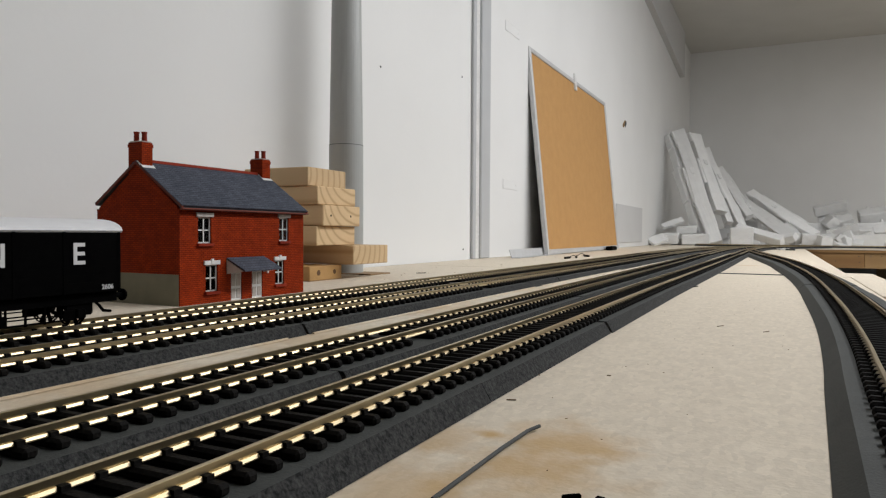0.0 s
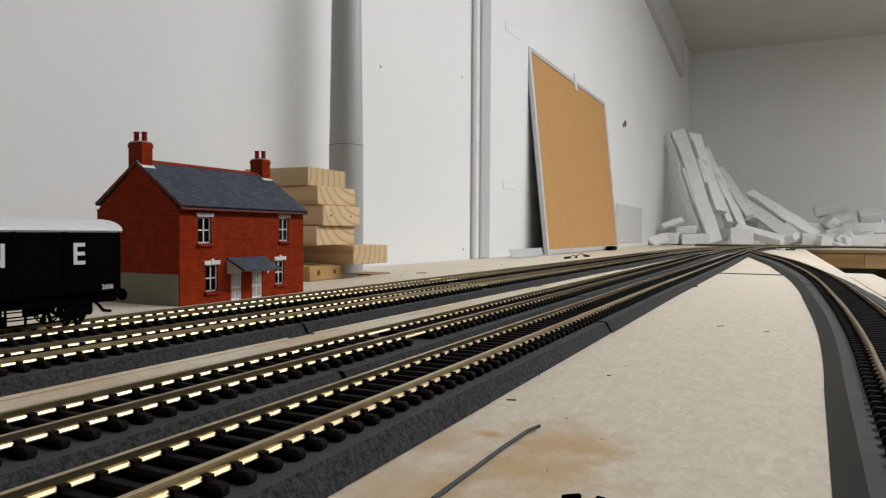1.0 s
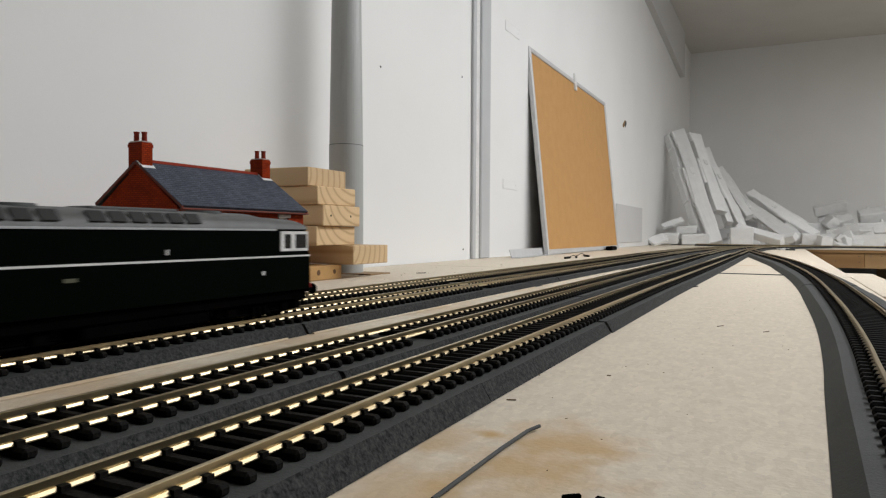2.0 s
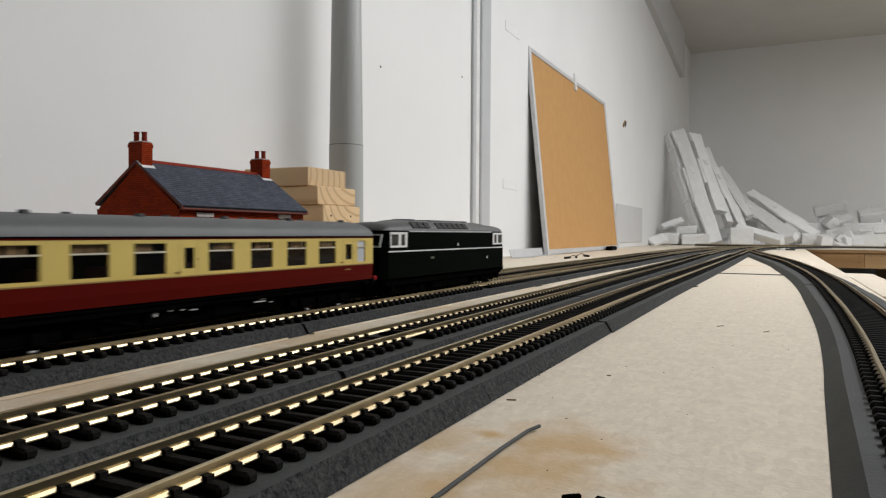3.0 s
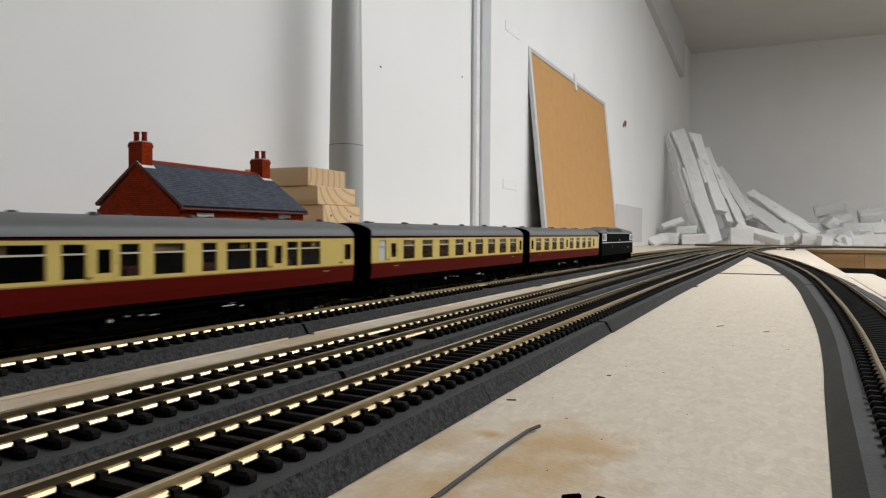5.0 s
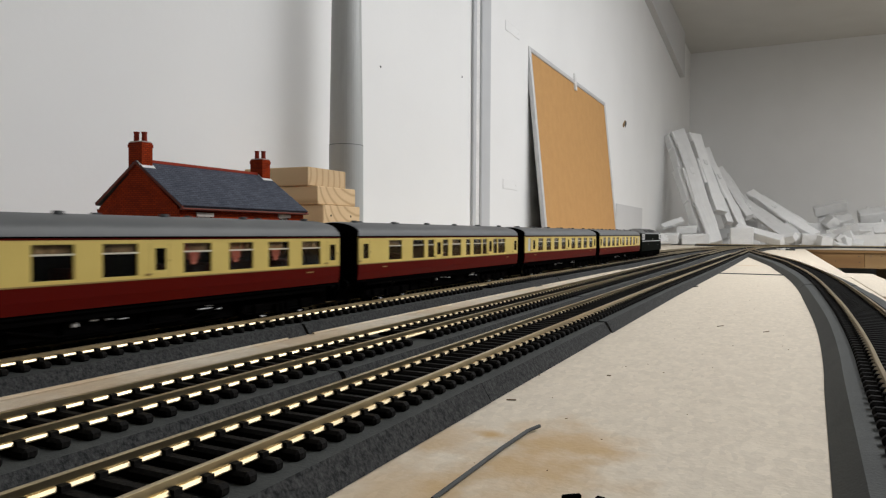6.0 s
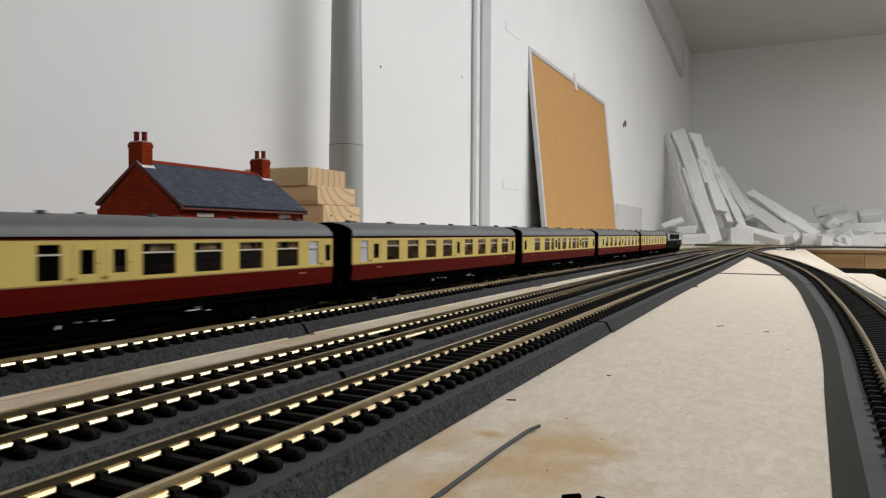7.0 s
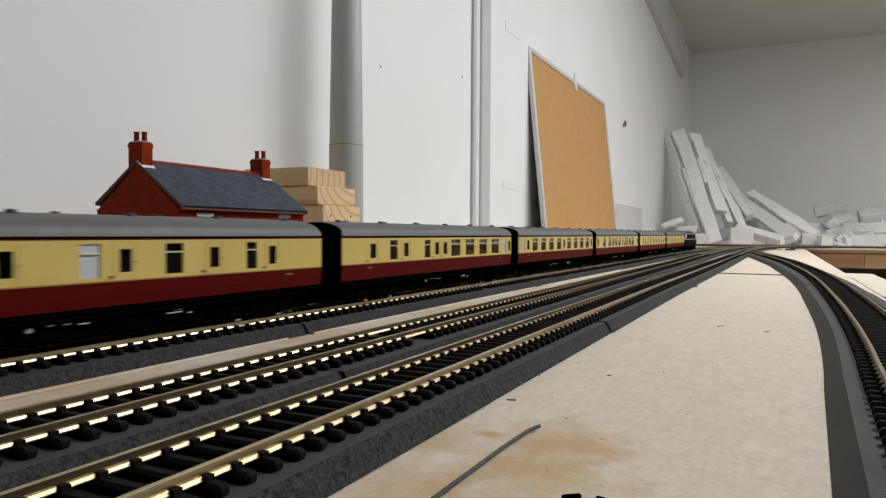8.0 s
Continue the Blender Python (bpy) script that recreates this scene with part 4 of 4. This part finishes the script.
        for i in range(n):
            a, b = e0.lerp(e1, i / n), e0.lerp(e1, (i + 1) / n)
            up = Vector((0.0002, 0, 0.00026))
            pts = [a, a + up, b + Vector((0.0001, 0, 0.0001)), b - Vector((0.001, 0, 0.0010)), a - Vector((0.001, 0, 0.0010))]
            sec = [(p.x, p.z) if s > 0 else (-D - p.x, p.z) for p in pts]
            part("slate_course", prism(sec, -0.0010 + random.uniform(-0.0002, 0.0002), L + 0.0010 + random.uniform(-0.0002, 0.0002)), SLATES, slope, "blue-grey slate course")
        if s > 0:
            part("gutter", box(o - 0.0008, o + 0.0008, -0.0018, L + 0.0016, E - 0.0004, E + 0.0008, 0.0003), MORTAR, slope)
        part("fascia_board", box(0.0004 if s > 0 else -D - 0.0003, o - 0.0004 if s > 0 else -D - 0.0001, 0, L, E - 0.0006, E + 0.0008), MORTAR, slope)
        for y in (-0.0012, L - 0.0004):
            sec = [(e0.x - 0.0005, e0.z - 0.0018), (e0.x, e0.z - 0.0004), (e1.x, e1.z - 0.0004), (e1.x, e1.z - 0.0022)]
            part("bargeboard", prism([(x if s > 0 else -D - x, z) for x, z in sec], y, y + 0.0016), MORTAR, slope)
    ridge = mesh("ridge_tile", prism([(-0.0018, -0.0012), (0, 0.0010), (0.0018, -0.0012)], 0, 0.0072), BRICK)
    for i in range(18):
        part("ridge_tile", ridge, None, h, m=pose(-D / 2, 0.004 + i * 0.0073, R + 0.0028))
    # chimneys with collars and pots
    for y0, y1, ct in ((-0.0002, 0.0092, 0.1128), (L - 0.0104, L - 0.0002, 0.1128)):
        x0, x1 = -D / 2 - 0.0080, -D / 2 + 0.0053
        ch = part("chimney", box(x0, x1, y0, y1, 0.086, ct, 0.0002), BRICKWORK, h, "red brick chimney stack")
        part("flashing", prism([(x1, 0.0945), (x1 + 0.0022, 0.0930), (x1 + 0.0022, 0.0952), (x1 - 0.004, 0.1000), (x1 - 0.004, 0.0980)], y0 - 0.0008, y1 + 0.0008), WHITEPAINT, ch, "white mortar flashing")
        part("cap", box(x0 - 0.0004, x1 + 0.0004, y0 - 0.0004, y1 + 0.0004, ct - 0.0035, ct - 0.0012, 0.0002), BRICKWORK, ch)
        part("flaunching", box(x0 + 0.0004, x1 - 0.0004, y0 + 0.0004, y1 - 0.0004, ct, ct + 0.0009, 0.0003), CAPPAINT, ch, "pale mortar cap")
        for k in (-1, 1):
            q = tube(0.0019, 0.0017, (0, 0, 0), (0, 0, 0.0068), 14)
            tube(0.0020, 0.0020, (0, 0, 0.0062), (0, 0, 0.0072), 14, q)
            tube(0.0014, 0.0014, (0, 0, 0.0060), (0, 0, 0.00725), 14, q)
            part("chimney_pot", q, BRICK, ch, "red clay pot", m=pose((x0 + x1) / 2 + k * 0.0025, (y0 + y1) / 2 + k * 0.0012, ct + 0.0005))
    return h


house()


# ---- stack of timber offcuts ----
KNOTTY = material("knotty_softwood", (0.50, 0.30, 0.11), 0.6, 0, (0.36, 0.19, 0.06), 50, 0.9, 0.1, 300, stretch=(1, 0.2, 1))
KNOT = material("dark_knot", (0.12, 0.055, 0.02), 0.7)
STACK = [(-0.433, 0.577, 0.635, 0.0, 0.0157), (-0.414, 0.629, 0.7015, 0.0157, 0.0368), (-0.430, 0.5845, 0.656, 0.0368, 0.0573), (-0.425, 0.5892, 0.6585, 0.0573, 0.0795),
         (-0.430, 0.5862, 0.657, 0.0795, 0.0990), (-0.440, 0.5833, 0.6525, 0.0990, 0.1188)]
for i, (x, y0, y1, z0, z1) in enumerate(STACK):
    w, mid = (y1 - y0) / 2, (y0 + y1) / 2
    b = thing("timber_offcut", "planed pine offcut with visible end grain, stacked behind the house", "timber", pose(x, mid, z0), "stack of timber offcuts")
    long = 0.085 if x > -0.45 else 0.08
    # the grain runs along the local y axis, turned to face the tracks
    part("block", box(-w, w, -long, 0, 0.0002, z1 - z0 - 0.0002, 0.0008), KNOTTY if i == 0 else PINE, b, m=pose(0, 0, 0, 0, 0, -90))
    if i == 3:
        for yy in (-0.021, 0.016):
            part("nail_hole", tube(0.0011, 0.0011, (-0.001, yy, 0.011), (0.0003, yy, 0.011), 10), DARKIN, b, "dark drilled hole")
    if i == 0:
        for yy, r in ((-0.0135, 0.0030), (0.0150, 0.0026)):
            part("knot", tube(r, r, (-0.001, yy, 0.0085), (0.0002, yy, 0.0085), 14), KNOT, b, "dark brown knot")

# ---- upright pipe by the wall ----
c = thing("plastic_pipe", "grey plastic pipe standing upright against the wall", "pipe", pose(-0.486, 0.7215, 0))
part("lower_pipe", tube(0.0216, 0.0210, (0, 0, 0.0015), (0, 0, 0.158), 40), PIPE, c, smooth=False)
part("joint", tube(0.02115, 0.02115, (0, 0, 0.1577), (0, 0, 0.1583), 40), DARKGREY, c, "dark joint line")
part("upper_pipe", tube(0.0207, 0.0172, (0, 0, 0.158), (0, 0, 0.40), 40), PIPE, c)
part("upper_pipe", tube(0.0172, 0.0172, (0, 0, 0.40), (0, 0, ROOF), 40), PIPE, c)
part("base_plate", box(-0.024, 0.050, -0.022, 0.024, 0.0, 0.0015, 0.0003), CARD, c, "thin card packing under the pipe")

# ---- wall fittings ----
u = thing("wall_trunking", "grey painted vertical trunking fixed to the wall", "trunking", pose(WX, 0, 0), kind="structure")
part("narrow_strip", box(0.0005, 0.006, 1.238, 1.252, 0.0005, ROOF - 0.001, 0.001), GREYPAINT, u)
part("cover", box(0.0005, 0.009, 1.272, 1.318, 0.0005, ROOF - 0.001, 0.002), GREYPAINT, u)
part("backing", box(0.0003, 0.004, 1.252, 1.272, 0.0005, ROOF - 0.001), WHITEPAINT, u)
for y, z in ((1.465, 0.503), (1.456, 0.159)):
    p = thing("blank_plate", "white blank wall plate", "wall plate", pose(WX, y, z), "blank wall plates")
    part("plate", box(0.0003, 0.0010, -0.045, 0.045, -0.0105, 0.0105, 0.0005), WALL, p)
    part("screw", tube(0.0016, 0.0016, (0.0006, 0.034, 0), (0.0014, 0.034, 0), 8), WALL, p)
p = thing("access_panel", "pale grey flush panel low on the wall", "panel", pose(WX, 2.81, 0.090))
part("panel", box(0.0005, 0.004, -0.26, 0.26, -0.072, 0.072, 0.0005), PALEGREY, p)
part("edge_strip", box(0.0041, 0.0046, -0.26, 0.26, 0.066, 0.072), PALEGREY, p)
p = thing("wall_hook", "small dark torn patch of tape on the wall", "tape", pose(WX, 2.68, 0.469))
part("patch", box(0.0003, 0.004, -0.022, 0.020, -0.006, 0.008, 0.001), CARD, p, m=pose(0, 0, 0, 28, 0, 0))
part("patch", box(0.0042, 0.006, -0.008, 0.022, -0.012, 0.002, 0.001), DARKGREY, p, m=pose(0, 0, 0, 40, 0, 0))
for y, z in ((1.205, 0.020), (1.195, 0.345), (0.90, 0.30)):
    part_ob = tagged(part("screw_hole", tube(0.0017, 0.0017, (WX - 0.001, y, z), (WX + 0.0006, y, z), 8), DARKIN), "tiny dark screw hole in the wall", "hole", "screw holes")


# ---- framed cork board leaning on the wall ----
def pinboard():
    b = thing("cork_board", "tan cork noticeboard in aluminium frame leaning on the wall", "noticeboard")
    tall, long = 0.496, 0.786
    lean = math.degrees(math.atan2(0.051, 0.49))
    b.matrix_basis = pose(-0.491, 1.572, 0.0015, 0, -lean, 0)
    part("cork_sheet", box(-0.0085, -0.0030, 0.010, long - 0.010, 0.010, tall - 0.010), CORK, b)
    part("backing", box(-0.0100, -0.0086, 0.004, long - 0.004, 0.004, tall - 0.004), DARKGREY, b, "dark backing board")
    for y0, y1, z0, z1 in ((0, 0.012, 0, tall), (long - 0.012, long, 0, tall), (0.012, long - 0.012, 0, 0.012), (0.012, long - 0.012, tall - 0.012, tall)):
        part("frame", box(-0.0112, 0.0, y0, y1, z0, z1, 0.0012), ALU, b, "thin aluminium frame")
    for y in (0.075, 0.70):
        k = tube(0.0013, 0.0013, (-0.004, y, tall - 0.012), (-0.006, y - 0.012, tall + 0.020), 6)
        part("clip", k, DARKGREY, b, "bent dark wire hanger")
    part("clip", box(-0.004, 0.0025, 0.395, 0.412, tall - 0.030, tall + 0.018, 0.001), WHITEPAINT, b, "white plastic hanging clip")
    return b


pinboard()
b = thing("aluminium_angle", "pale aluminium angle strip lying before the noticeboard", "metal strip", pose(-0.492, 1.33, 0, 0, 0, 2.5))
part("flange", box(-0.0012, 0.0, 0, 0.36, 0.0, 0.0185, 0.0003), ALU, b, m=pose(0, 0, 0, 0, -18, 0))
part("flange", box(0.0, 0.016, 0, 0.36, 0.0004, 0.0016, 0.0003), ALU, b)
b = thing("black_rail_cutter", "small black plastic tool lying by the wall", "tool", pose(-0.475, 2.17, 0))
part("body", box(-0.010, 0.010, -0.035, 0.035, 0.0003, 0.013, 0.003), BLACK, b)
part("nose", box(-0.007, 0.007, 0.033, 0.052, 0.0005, 0.008, 0.002), BLACK, b)


def cable(points, r, mat, name, label):
    bm = bmesh.new()
    pts = [Vector(p) for p in points]
    for a, b in zip(pts, pts[1:]):
        tube(r, r, a, b, 8, bm)
    return tagged(part(name, bm, mat), label, "wire")


cable([(-0.0580, 0.115, 0.0008), (-0.0576, 0.150, 0.0008), (-0.0568, 0.166, 0.0009), (-0.0552, 0.1705, 0.0012)], 0.00048, DARKGREY, "wire", "loose grey wire lying on the chipboard")
for k, (x, y) in enumerate(((-0.390, 1.375), (-0.386, 1.43), (-0.387, 1.52))):
    q = thing("plug_connector", "small black wire connector on the chipboard", "connector", pose(x, y, 0, 0, 0, 15 * k), "wire connectors")
    part("body", box(-0.0025, 0.0025, -0.016 + 0.006 * (k == 1), 0.018 - 0.008 * (k == 1), 0.0003, 0.0042, 0.001), BLACK, q)
    part("sleeve", tube(0.0014, 0.0010, (0, 0.016 - 0.008 * (k == 1), 0.0024), (0, 0.026, 0.0024), 8), BLACKMATT, q)
cable([(-0.390, 1.40, 0.004), (-0.388, 1.415, 0.006), (-0.386, 1.425, 0.004), (-0.386, 1.45, 0.006), (-0.387, 1.475, 0.009), (-0.387, 1.50, 0.005)], 0.0007, BLACKMATT, "wire", "thin black wire between connectors")


# ---- heap of white packing foam at the end of the boards ----
def crumble(bm, seed):
    """Ragged, broken edges: cut the faces up and push them about at two scales."""
    bmesh.ops.subdivide_edges(bm, edges=[e for e in bm.edges if e.calc_length() > 0.03], cuts=5, use_grid_fill=True)
    for v in bm.verts:
        v.co += Vector(noise.noise_vector(v.co * 9 + seed * 3)) * 0.006 + Vector(noise.noise_vector(v.co * 55 + seed * 7)) * 0.0020


def foam_slab(a, b, wide, thick, roll=0.0, chips=2):
    a, b = Vector(a), Vector(b)
    d = b - a
    turn = d.to_track_quat("Z", "Y").to_matrix().to_4x4() @ Matrix.Rotation(radians(roll), 4, "Z")
    ob = thing("packing_foam", "broken white packing foam piece in the heap", "packing foam", Matrix.Translation(a) @ turn, "heap of packing foam")
    L = d.length
    bm = box(-wide / 2, wide / 2, -thick / 2, thick / 2, 0, L, min(thick, wide) * 0.06)
    crumble(bm, a)
    part("slab", bm, POLY, ob)
    if L > 0.45:
        # long slabs keep the stepped edges of the packing they were cut from
        for s, z0, z1, out in ((-1, 0.34, 0.66, 0.16), (-1, 0.0, 0.13, 0.10)):
            step = box(s * wide * 0.40, s * wide * (0.5 + out), -thick * 0.44, thick * 0.47, L * z0, L * z1, 0.004)
            crumble(step, a + Vector((z0, z1, s)))
            part("lug", step, POLY, ob)
        part("recess", box(-wide * 0.16, wide * 0.18, thick * 0.5, thick * 0.56, L * 0.36, L * 0.42, 0.002), POLY, ob)
    for i in range(chips):
        z = L * random.uniform(0.15, 0.85)
        s = random.choice((-1, 1))
        part("lug", box(s * wide * 0.42, s * wide * (0.62 + 0.2 * random.random()), -thick * 0.46, thick * 0.46, z - L * 0.06, z + L * 0.06, 0.003), POLY, ob)
    return ob


SLABS = [((-0.518, 3.72, 0.552), (-0.335, 3.48, 0.020), 0.050, 0.050, -6, 0), ((-0.476, 3.70, 0.570), (-0.272, 3.42, 0.010), 0.060, 0.045, 28, 0),
         ((-0.417, 3.80, 0.560), (-0.267, 3.56, 0.153), 0.064, 0.040, -14, 0), ((-0.366, 3.85, 0.490), (-0.172, 3.60, 0.083), 0.036, 0.040, 10, 1),
         ((-0.303, 3.95, 0.397), (-0.142, 3.70, 0.136), 0.036, 0.035, 15, 2), ((-0.272, 3.98, 0.362), (-0.129, 3.75, 0.151), 0.032, 0.030, 30, 2),
         ((-0.309, 3.70, 0.291), (-0.227, 3.60, 0.107), 0.036, 0.030, 0, 1), ((-0.210, 3.45, 0.043), (-0.113, 3.45, 0.043), 0.080, 0.080, 0, 0),
         ((-0.149, 3.90, 0.265), (0.144, 3.60, 0.045), 0.046, 0.030, 25, 0), ((-0.168, 3.80, 0.204), (0.052, 3.55, 0.034), 0.056, 0.030, 40, 1),
         ((-0.102, 3.95, 0.238), (0.101, 3.70, 0.089), 0.036, 0.040, 20, 1), ((-0.184, 3.50, 0.082), (0.006, 3.40, 0.022), 0.034, 0.040, 35, 0),
         ((0.029, 3.70, 0.100), (0.076, 3.60, 0.020), 0.042, 0.030, 15, 1), ((0.083, 3.60, 0.036), (0.147, 3.60, 0.032), 0.058, 0.050, 10, 0),
         ((-0.415, 3.40, 0.028), (-0.296, 3.40, 0.028), 0.050, 0.050, 0, 0), ((-0.515, 3.45, 0.088), (-0.427, 3.50, 0.118), 0.032, 0.016, 40, 1),
         ((-0.446, 3.45, 0.072), (-0.360, 3.45, 0.074), 0.044, 0.030, 12, 0), ((-0.522, 3.40, 0.033), (-0.434, 3.40, 0.032), 0.056, 0.045, 10, 1),
         ((-0.535, 3.25, 0.014), (-0.485, 3.33, 0.036), 0.050, 0.014, 30, 0), ((0.157, 4.30, 0.182), (0.317, 4.30, 0.211), 0.052, 0.050, 20, 1),
         ((0.210, 4.15, 0.094), (0.251, 4.15, 0.141), 0.062, 0.050, 20, 1), ((0.208, 4.00, 0.053), (0.340, 4.00, 0.093), 0.030, 0.040, 10, 0),
         ((0.153, 3.80, 0.024), (0.480, 3.80, 0.024), 0.040, 0.060, 0, 0), ((0.265, 4.20, 0.113), (0.336, 4.20, 0.136), 0.056, 0.050, 35, 1),
         ((0.379, 4.40, 0.149), (0.520, 4.40, 0.170), 0.088, 0.060, 25, 1), ((0.426, 4.20, 0.072), (0.530, 4.20, 0.086), 0.072, 0.050, 50, 1),
         ((0.325, 4.10, 0.059), (0.416, 4.10, 0.065), 0.044, 0.040, 20, 0), ((-0.240, 3.72, 0.030), (-0.060, 3.70, 0.034), 0.055, 0.060, 0, 1),
         ((-0.330, 3.80, 0.040), (-0.150, 3.85, 0.045), 0.075, 0.090, 0, 1), ((-0.22, 3.90, 0.120), (-0.10, 3.88, 0.100), 0.080, 0.070, 20, 1),
         ((0.10, 4.20, 0.060), (0.62, 4.30, 0.060), 0.110, 0.110, 0, 0), ((0.42, 4.40, 0.060), (0.80, 4.30, 0.080), 0.120, 0.100, 30, 1),
         ((-0.15, 4.15, 0.060), (0.10, 4.10, 0.070), 0.100, 0.110, 15, 0), ((-0.06, 3.95, 0.040), (0.09, 3.90, 0.100), 0.070, 0.060, 35, 1),
         ((0.50, 4.10, 0.035), (0.70, 4.00, 0.090), 0.060, 0.050, 60, 1), ((-0.05, 3.55, 0.022), (0.06, 3.50, 0.045), 0.040, 0.030, 30, 1),
         ((0.236, 4.33, 0.160), (0.236, 4.33, 0.0), 0.110, 0.060, 8, 1), ((0.450, 4.42, 0.120), (0.450, 4.42, 0.0), 0.100, 0.060, -10, 1)]
for slab in SLABS:
    foam_slab(*slab)
# small broken pieces scattered over the heap
for i in range(46):
    x = random.uniform(-0.50, 0.62)
    y = random.uniform(3.42, 4.35)
    a = thing("foam_fragment", "small broken white packing foam fragment", "packing foam", pose(x, y, 0.0, random.uniform(-25, 25), random.uniform(-25, 25), random.uniform(0, 360)), "foam fragments")
    w, d, e = random.uniform(0.015, 0.045), random.uniform(0.012, 0.04), random.uniform(0.012, 0.05)
    bm = box(-w, w, -d, d, -0.004, e, 0.003)
    for v in bm.verts:
        v.co += Vector(noise.noise_vector(v.co * 40 + Vector((x * 9, y * 5, i)))) * 0.006
    part("piece", bm, POLY, a)
for i in range(34):
    x = random.uniform(-0.30, 0.45)
    y = random.uniform(3.62, 4.05) + max(0.0, x) * 0.3
    tall = random.uniform(0.05, 0.20) * (1.0 if x < 0.12 else 0.5)
    a = thing("foam_shard", "thin broken white packing foam shard leaning in the heap", "packing foam", pose(x, y, 0.0, random.uniform(-40, 10), random.uniform(-65, -25), random.uniform(-30, 30)), "foam shards")
    w, d = random.uniform(0.010, 0.026), random.uniform(0.006, 0.014)
    bm = box(-w, w, -d, d, -0.004, tall, 0.002)
    crumble(bm, Vector((x, y, i)))
    part("piece", bm, POLY, a)
for i in range(16):
    x, y = random.uniform(-0.09, 0.03), random.uniform(2.5, 3.0)
    a = thing("track_scrap", "small dark scrap of track lying by the rails", "scrap", pose(x, y, 0.0, 0, 0, random.uniform(0, 180)), "track scraps by the rails")
    part("piece", box(-random.uniform(0.01, 0.03), 0.012, -0.003, 0.003, 0.0002, random.uniform(0.003, 0.008), 0.0008), random.choice((ALU, BLACKMATT, DARKGREY)), a)


# ---- a thin pale strip glued along the train's foam ----
b = thing("edging_strip", "thin pale card strip lying along the foam underlay", "card strip")
for y0, y1 in ((-0.35, 0.2775), (0.2785, 0.62), (0.6205, 0.98)):
    part("strip", sweep([(0.0222, 0.0002), (0.0222, 0.0011), (0.0232, 0.0011), (0.0232, 0.0002)], [(x, y) for x, y, _ in resample(LINE_B, 0.02) if y0 < y < y1]), CHIP, b)

# ---- crumbs and bits on the chipboard ----
bm = bmesh.new()
for i in range(80):
    x, y = random.uniform(-0.068, 0.004), random.uniform(0.14, 1.0) ** 1.15
    r = random.uniform(0.00005, 0.00016)
    box(-r * 2, r * 2, -r, r, 0, r, 0, bm, pose(x, y, 0.0001, 0, 0, random.uniform(0, 180)))
for i in range(60):
    x, y = random.uniform(-0.53, -0.31), random.uniform(0.5, 2.2)
    r = random.uniform(0.0002, 0.0005)
    box(-r * 2, r * 2, -r, r, 0, r, 0, bm, pose(x, y, 0.0001, 0, 0, random.uniform(0, 180)))
tagged(part("sawdust", bm, CARD), "scattered brown crumbs and splinters on the chipboard", "debris", kind="stuff")
for x, y, a, long in ((-0.0355, 0.1285, 40, 0.0030), (-0.0300, 0.1300, -10, 0.0018), (-0.0740, 0.7065, 70, 0.010), (-0.4057, 0.769, 50, 0.012), (-0.4460, 0.700, 60, 0.014)):
    q = thing("metal_offcut", "tiny dark offcut lying on the chipboard", "offcut", pose(x, y, 0, 0, 0, a), "dark offcuts")
    part("bit", box(-long / 2, long / 2, -0.0006, 0.0006, 0.0001, 0.0010, 0.0002), BLACKMATT, q)
    part("tip", box(long / 2 - 0.0002, long / 2 + 0.0008, -0.0005, 0.0005, 0.0001, 0.0010, 0.0002), BLACKMATT, q)
for x, y, a, long in ((-0.0729, 0.1975, 20, 0.003), (-0.0774, 0.2366, 10, 0.0018), (-0.0295, 0.4109, 60, 0.006), (-0.0063, 0.3985, 65, 0.006), (-0.0545, 0.2475, 20, 0.0015)):
    q = thing("wood_splinter", "tiny brown splinter lying on the chipboard", "splinter", pose(x, y, 0, 0, 0, a), "brown splinters")
    part("sliver", box(-long / 2, long / 2, -0.0003, 0.0003, 0.0001, 0.0004, 0.0001), SPLINTER, q)


def on_line(line, s):
    """The place and heading s metres past y = 0 along a plan line."""
    total = None
    for (x0, y0), (x1, y1) in zip(line, line[1:]):
        d = math.hypot(x1 - x0, y1 - y0)
        if total is None:
            total = y0
        if total + d >= s:
            k = (s - total) / d
            return x0 + (x1 - x0) * k, y0 + (y1 - y0) * k
        total += d
    return line[-1]


# small lags in the running, in metres, by time
LAG = {3.75: 0.0010, 4.0: 0.0025, 4.25: 0.0010, 5.5: 0.0010, 5.75: 0.0025, 6.0: 0.0037, 6.25: 0.0015}
SPEED, START = 0.2665, 0.4762 - 0.2665 * 3.5


def motions():
    for i, vehicle in enumerate([LOCO] + COACHES):
        centre = 0.1125 if i == 0 else -LONG / 2 - (i - 1) * 0.2765
        rows = []
        for k in range(33):
            t = k * 0.25
            s = START + SPEED * t + centre - LAG.get(t, 0.0)
            xf, yf = on_line(LINE_B, s + 0.075)
            xb, yb = on_line(LINE_B, s - 0.075)
            rows.append((t, pose((xf + xb) / 2, (yf + yb) / 2, RIDE, 0, 0, math.degrees(math.atan2(yf - yb, xf - xb)) - 90)))
        walk(vehicle, rows)


motions()
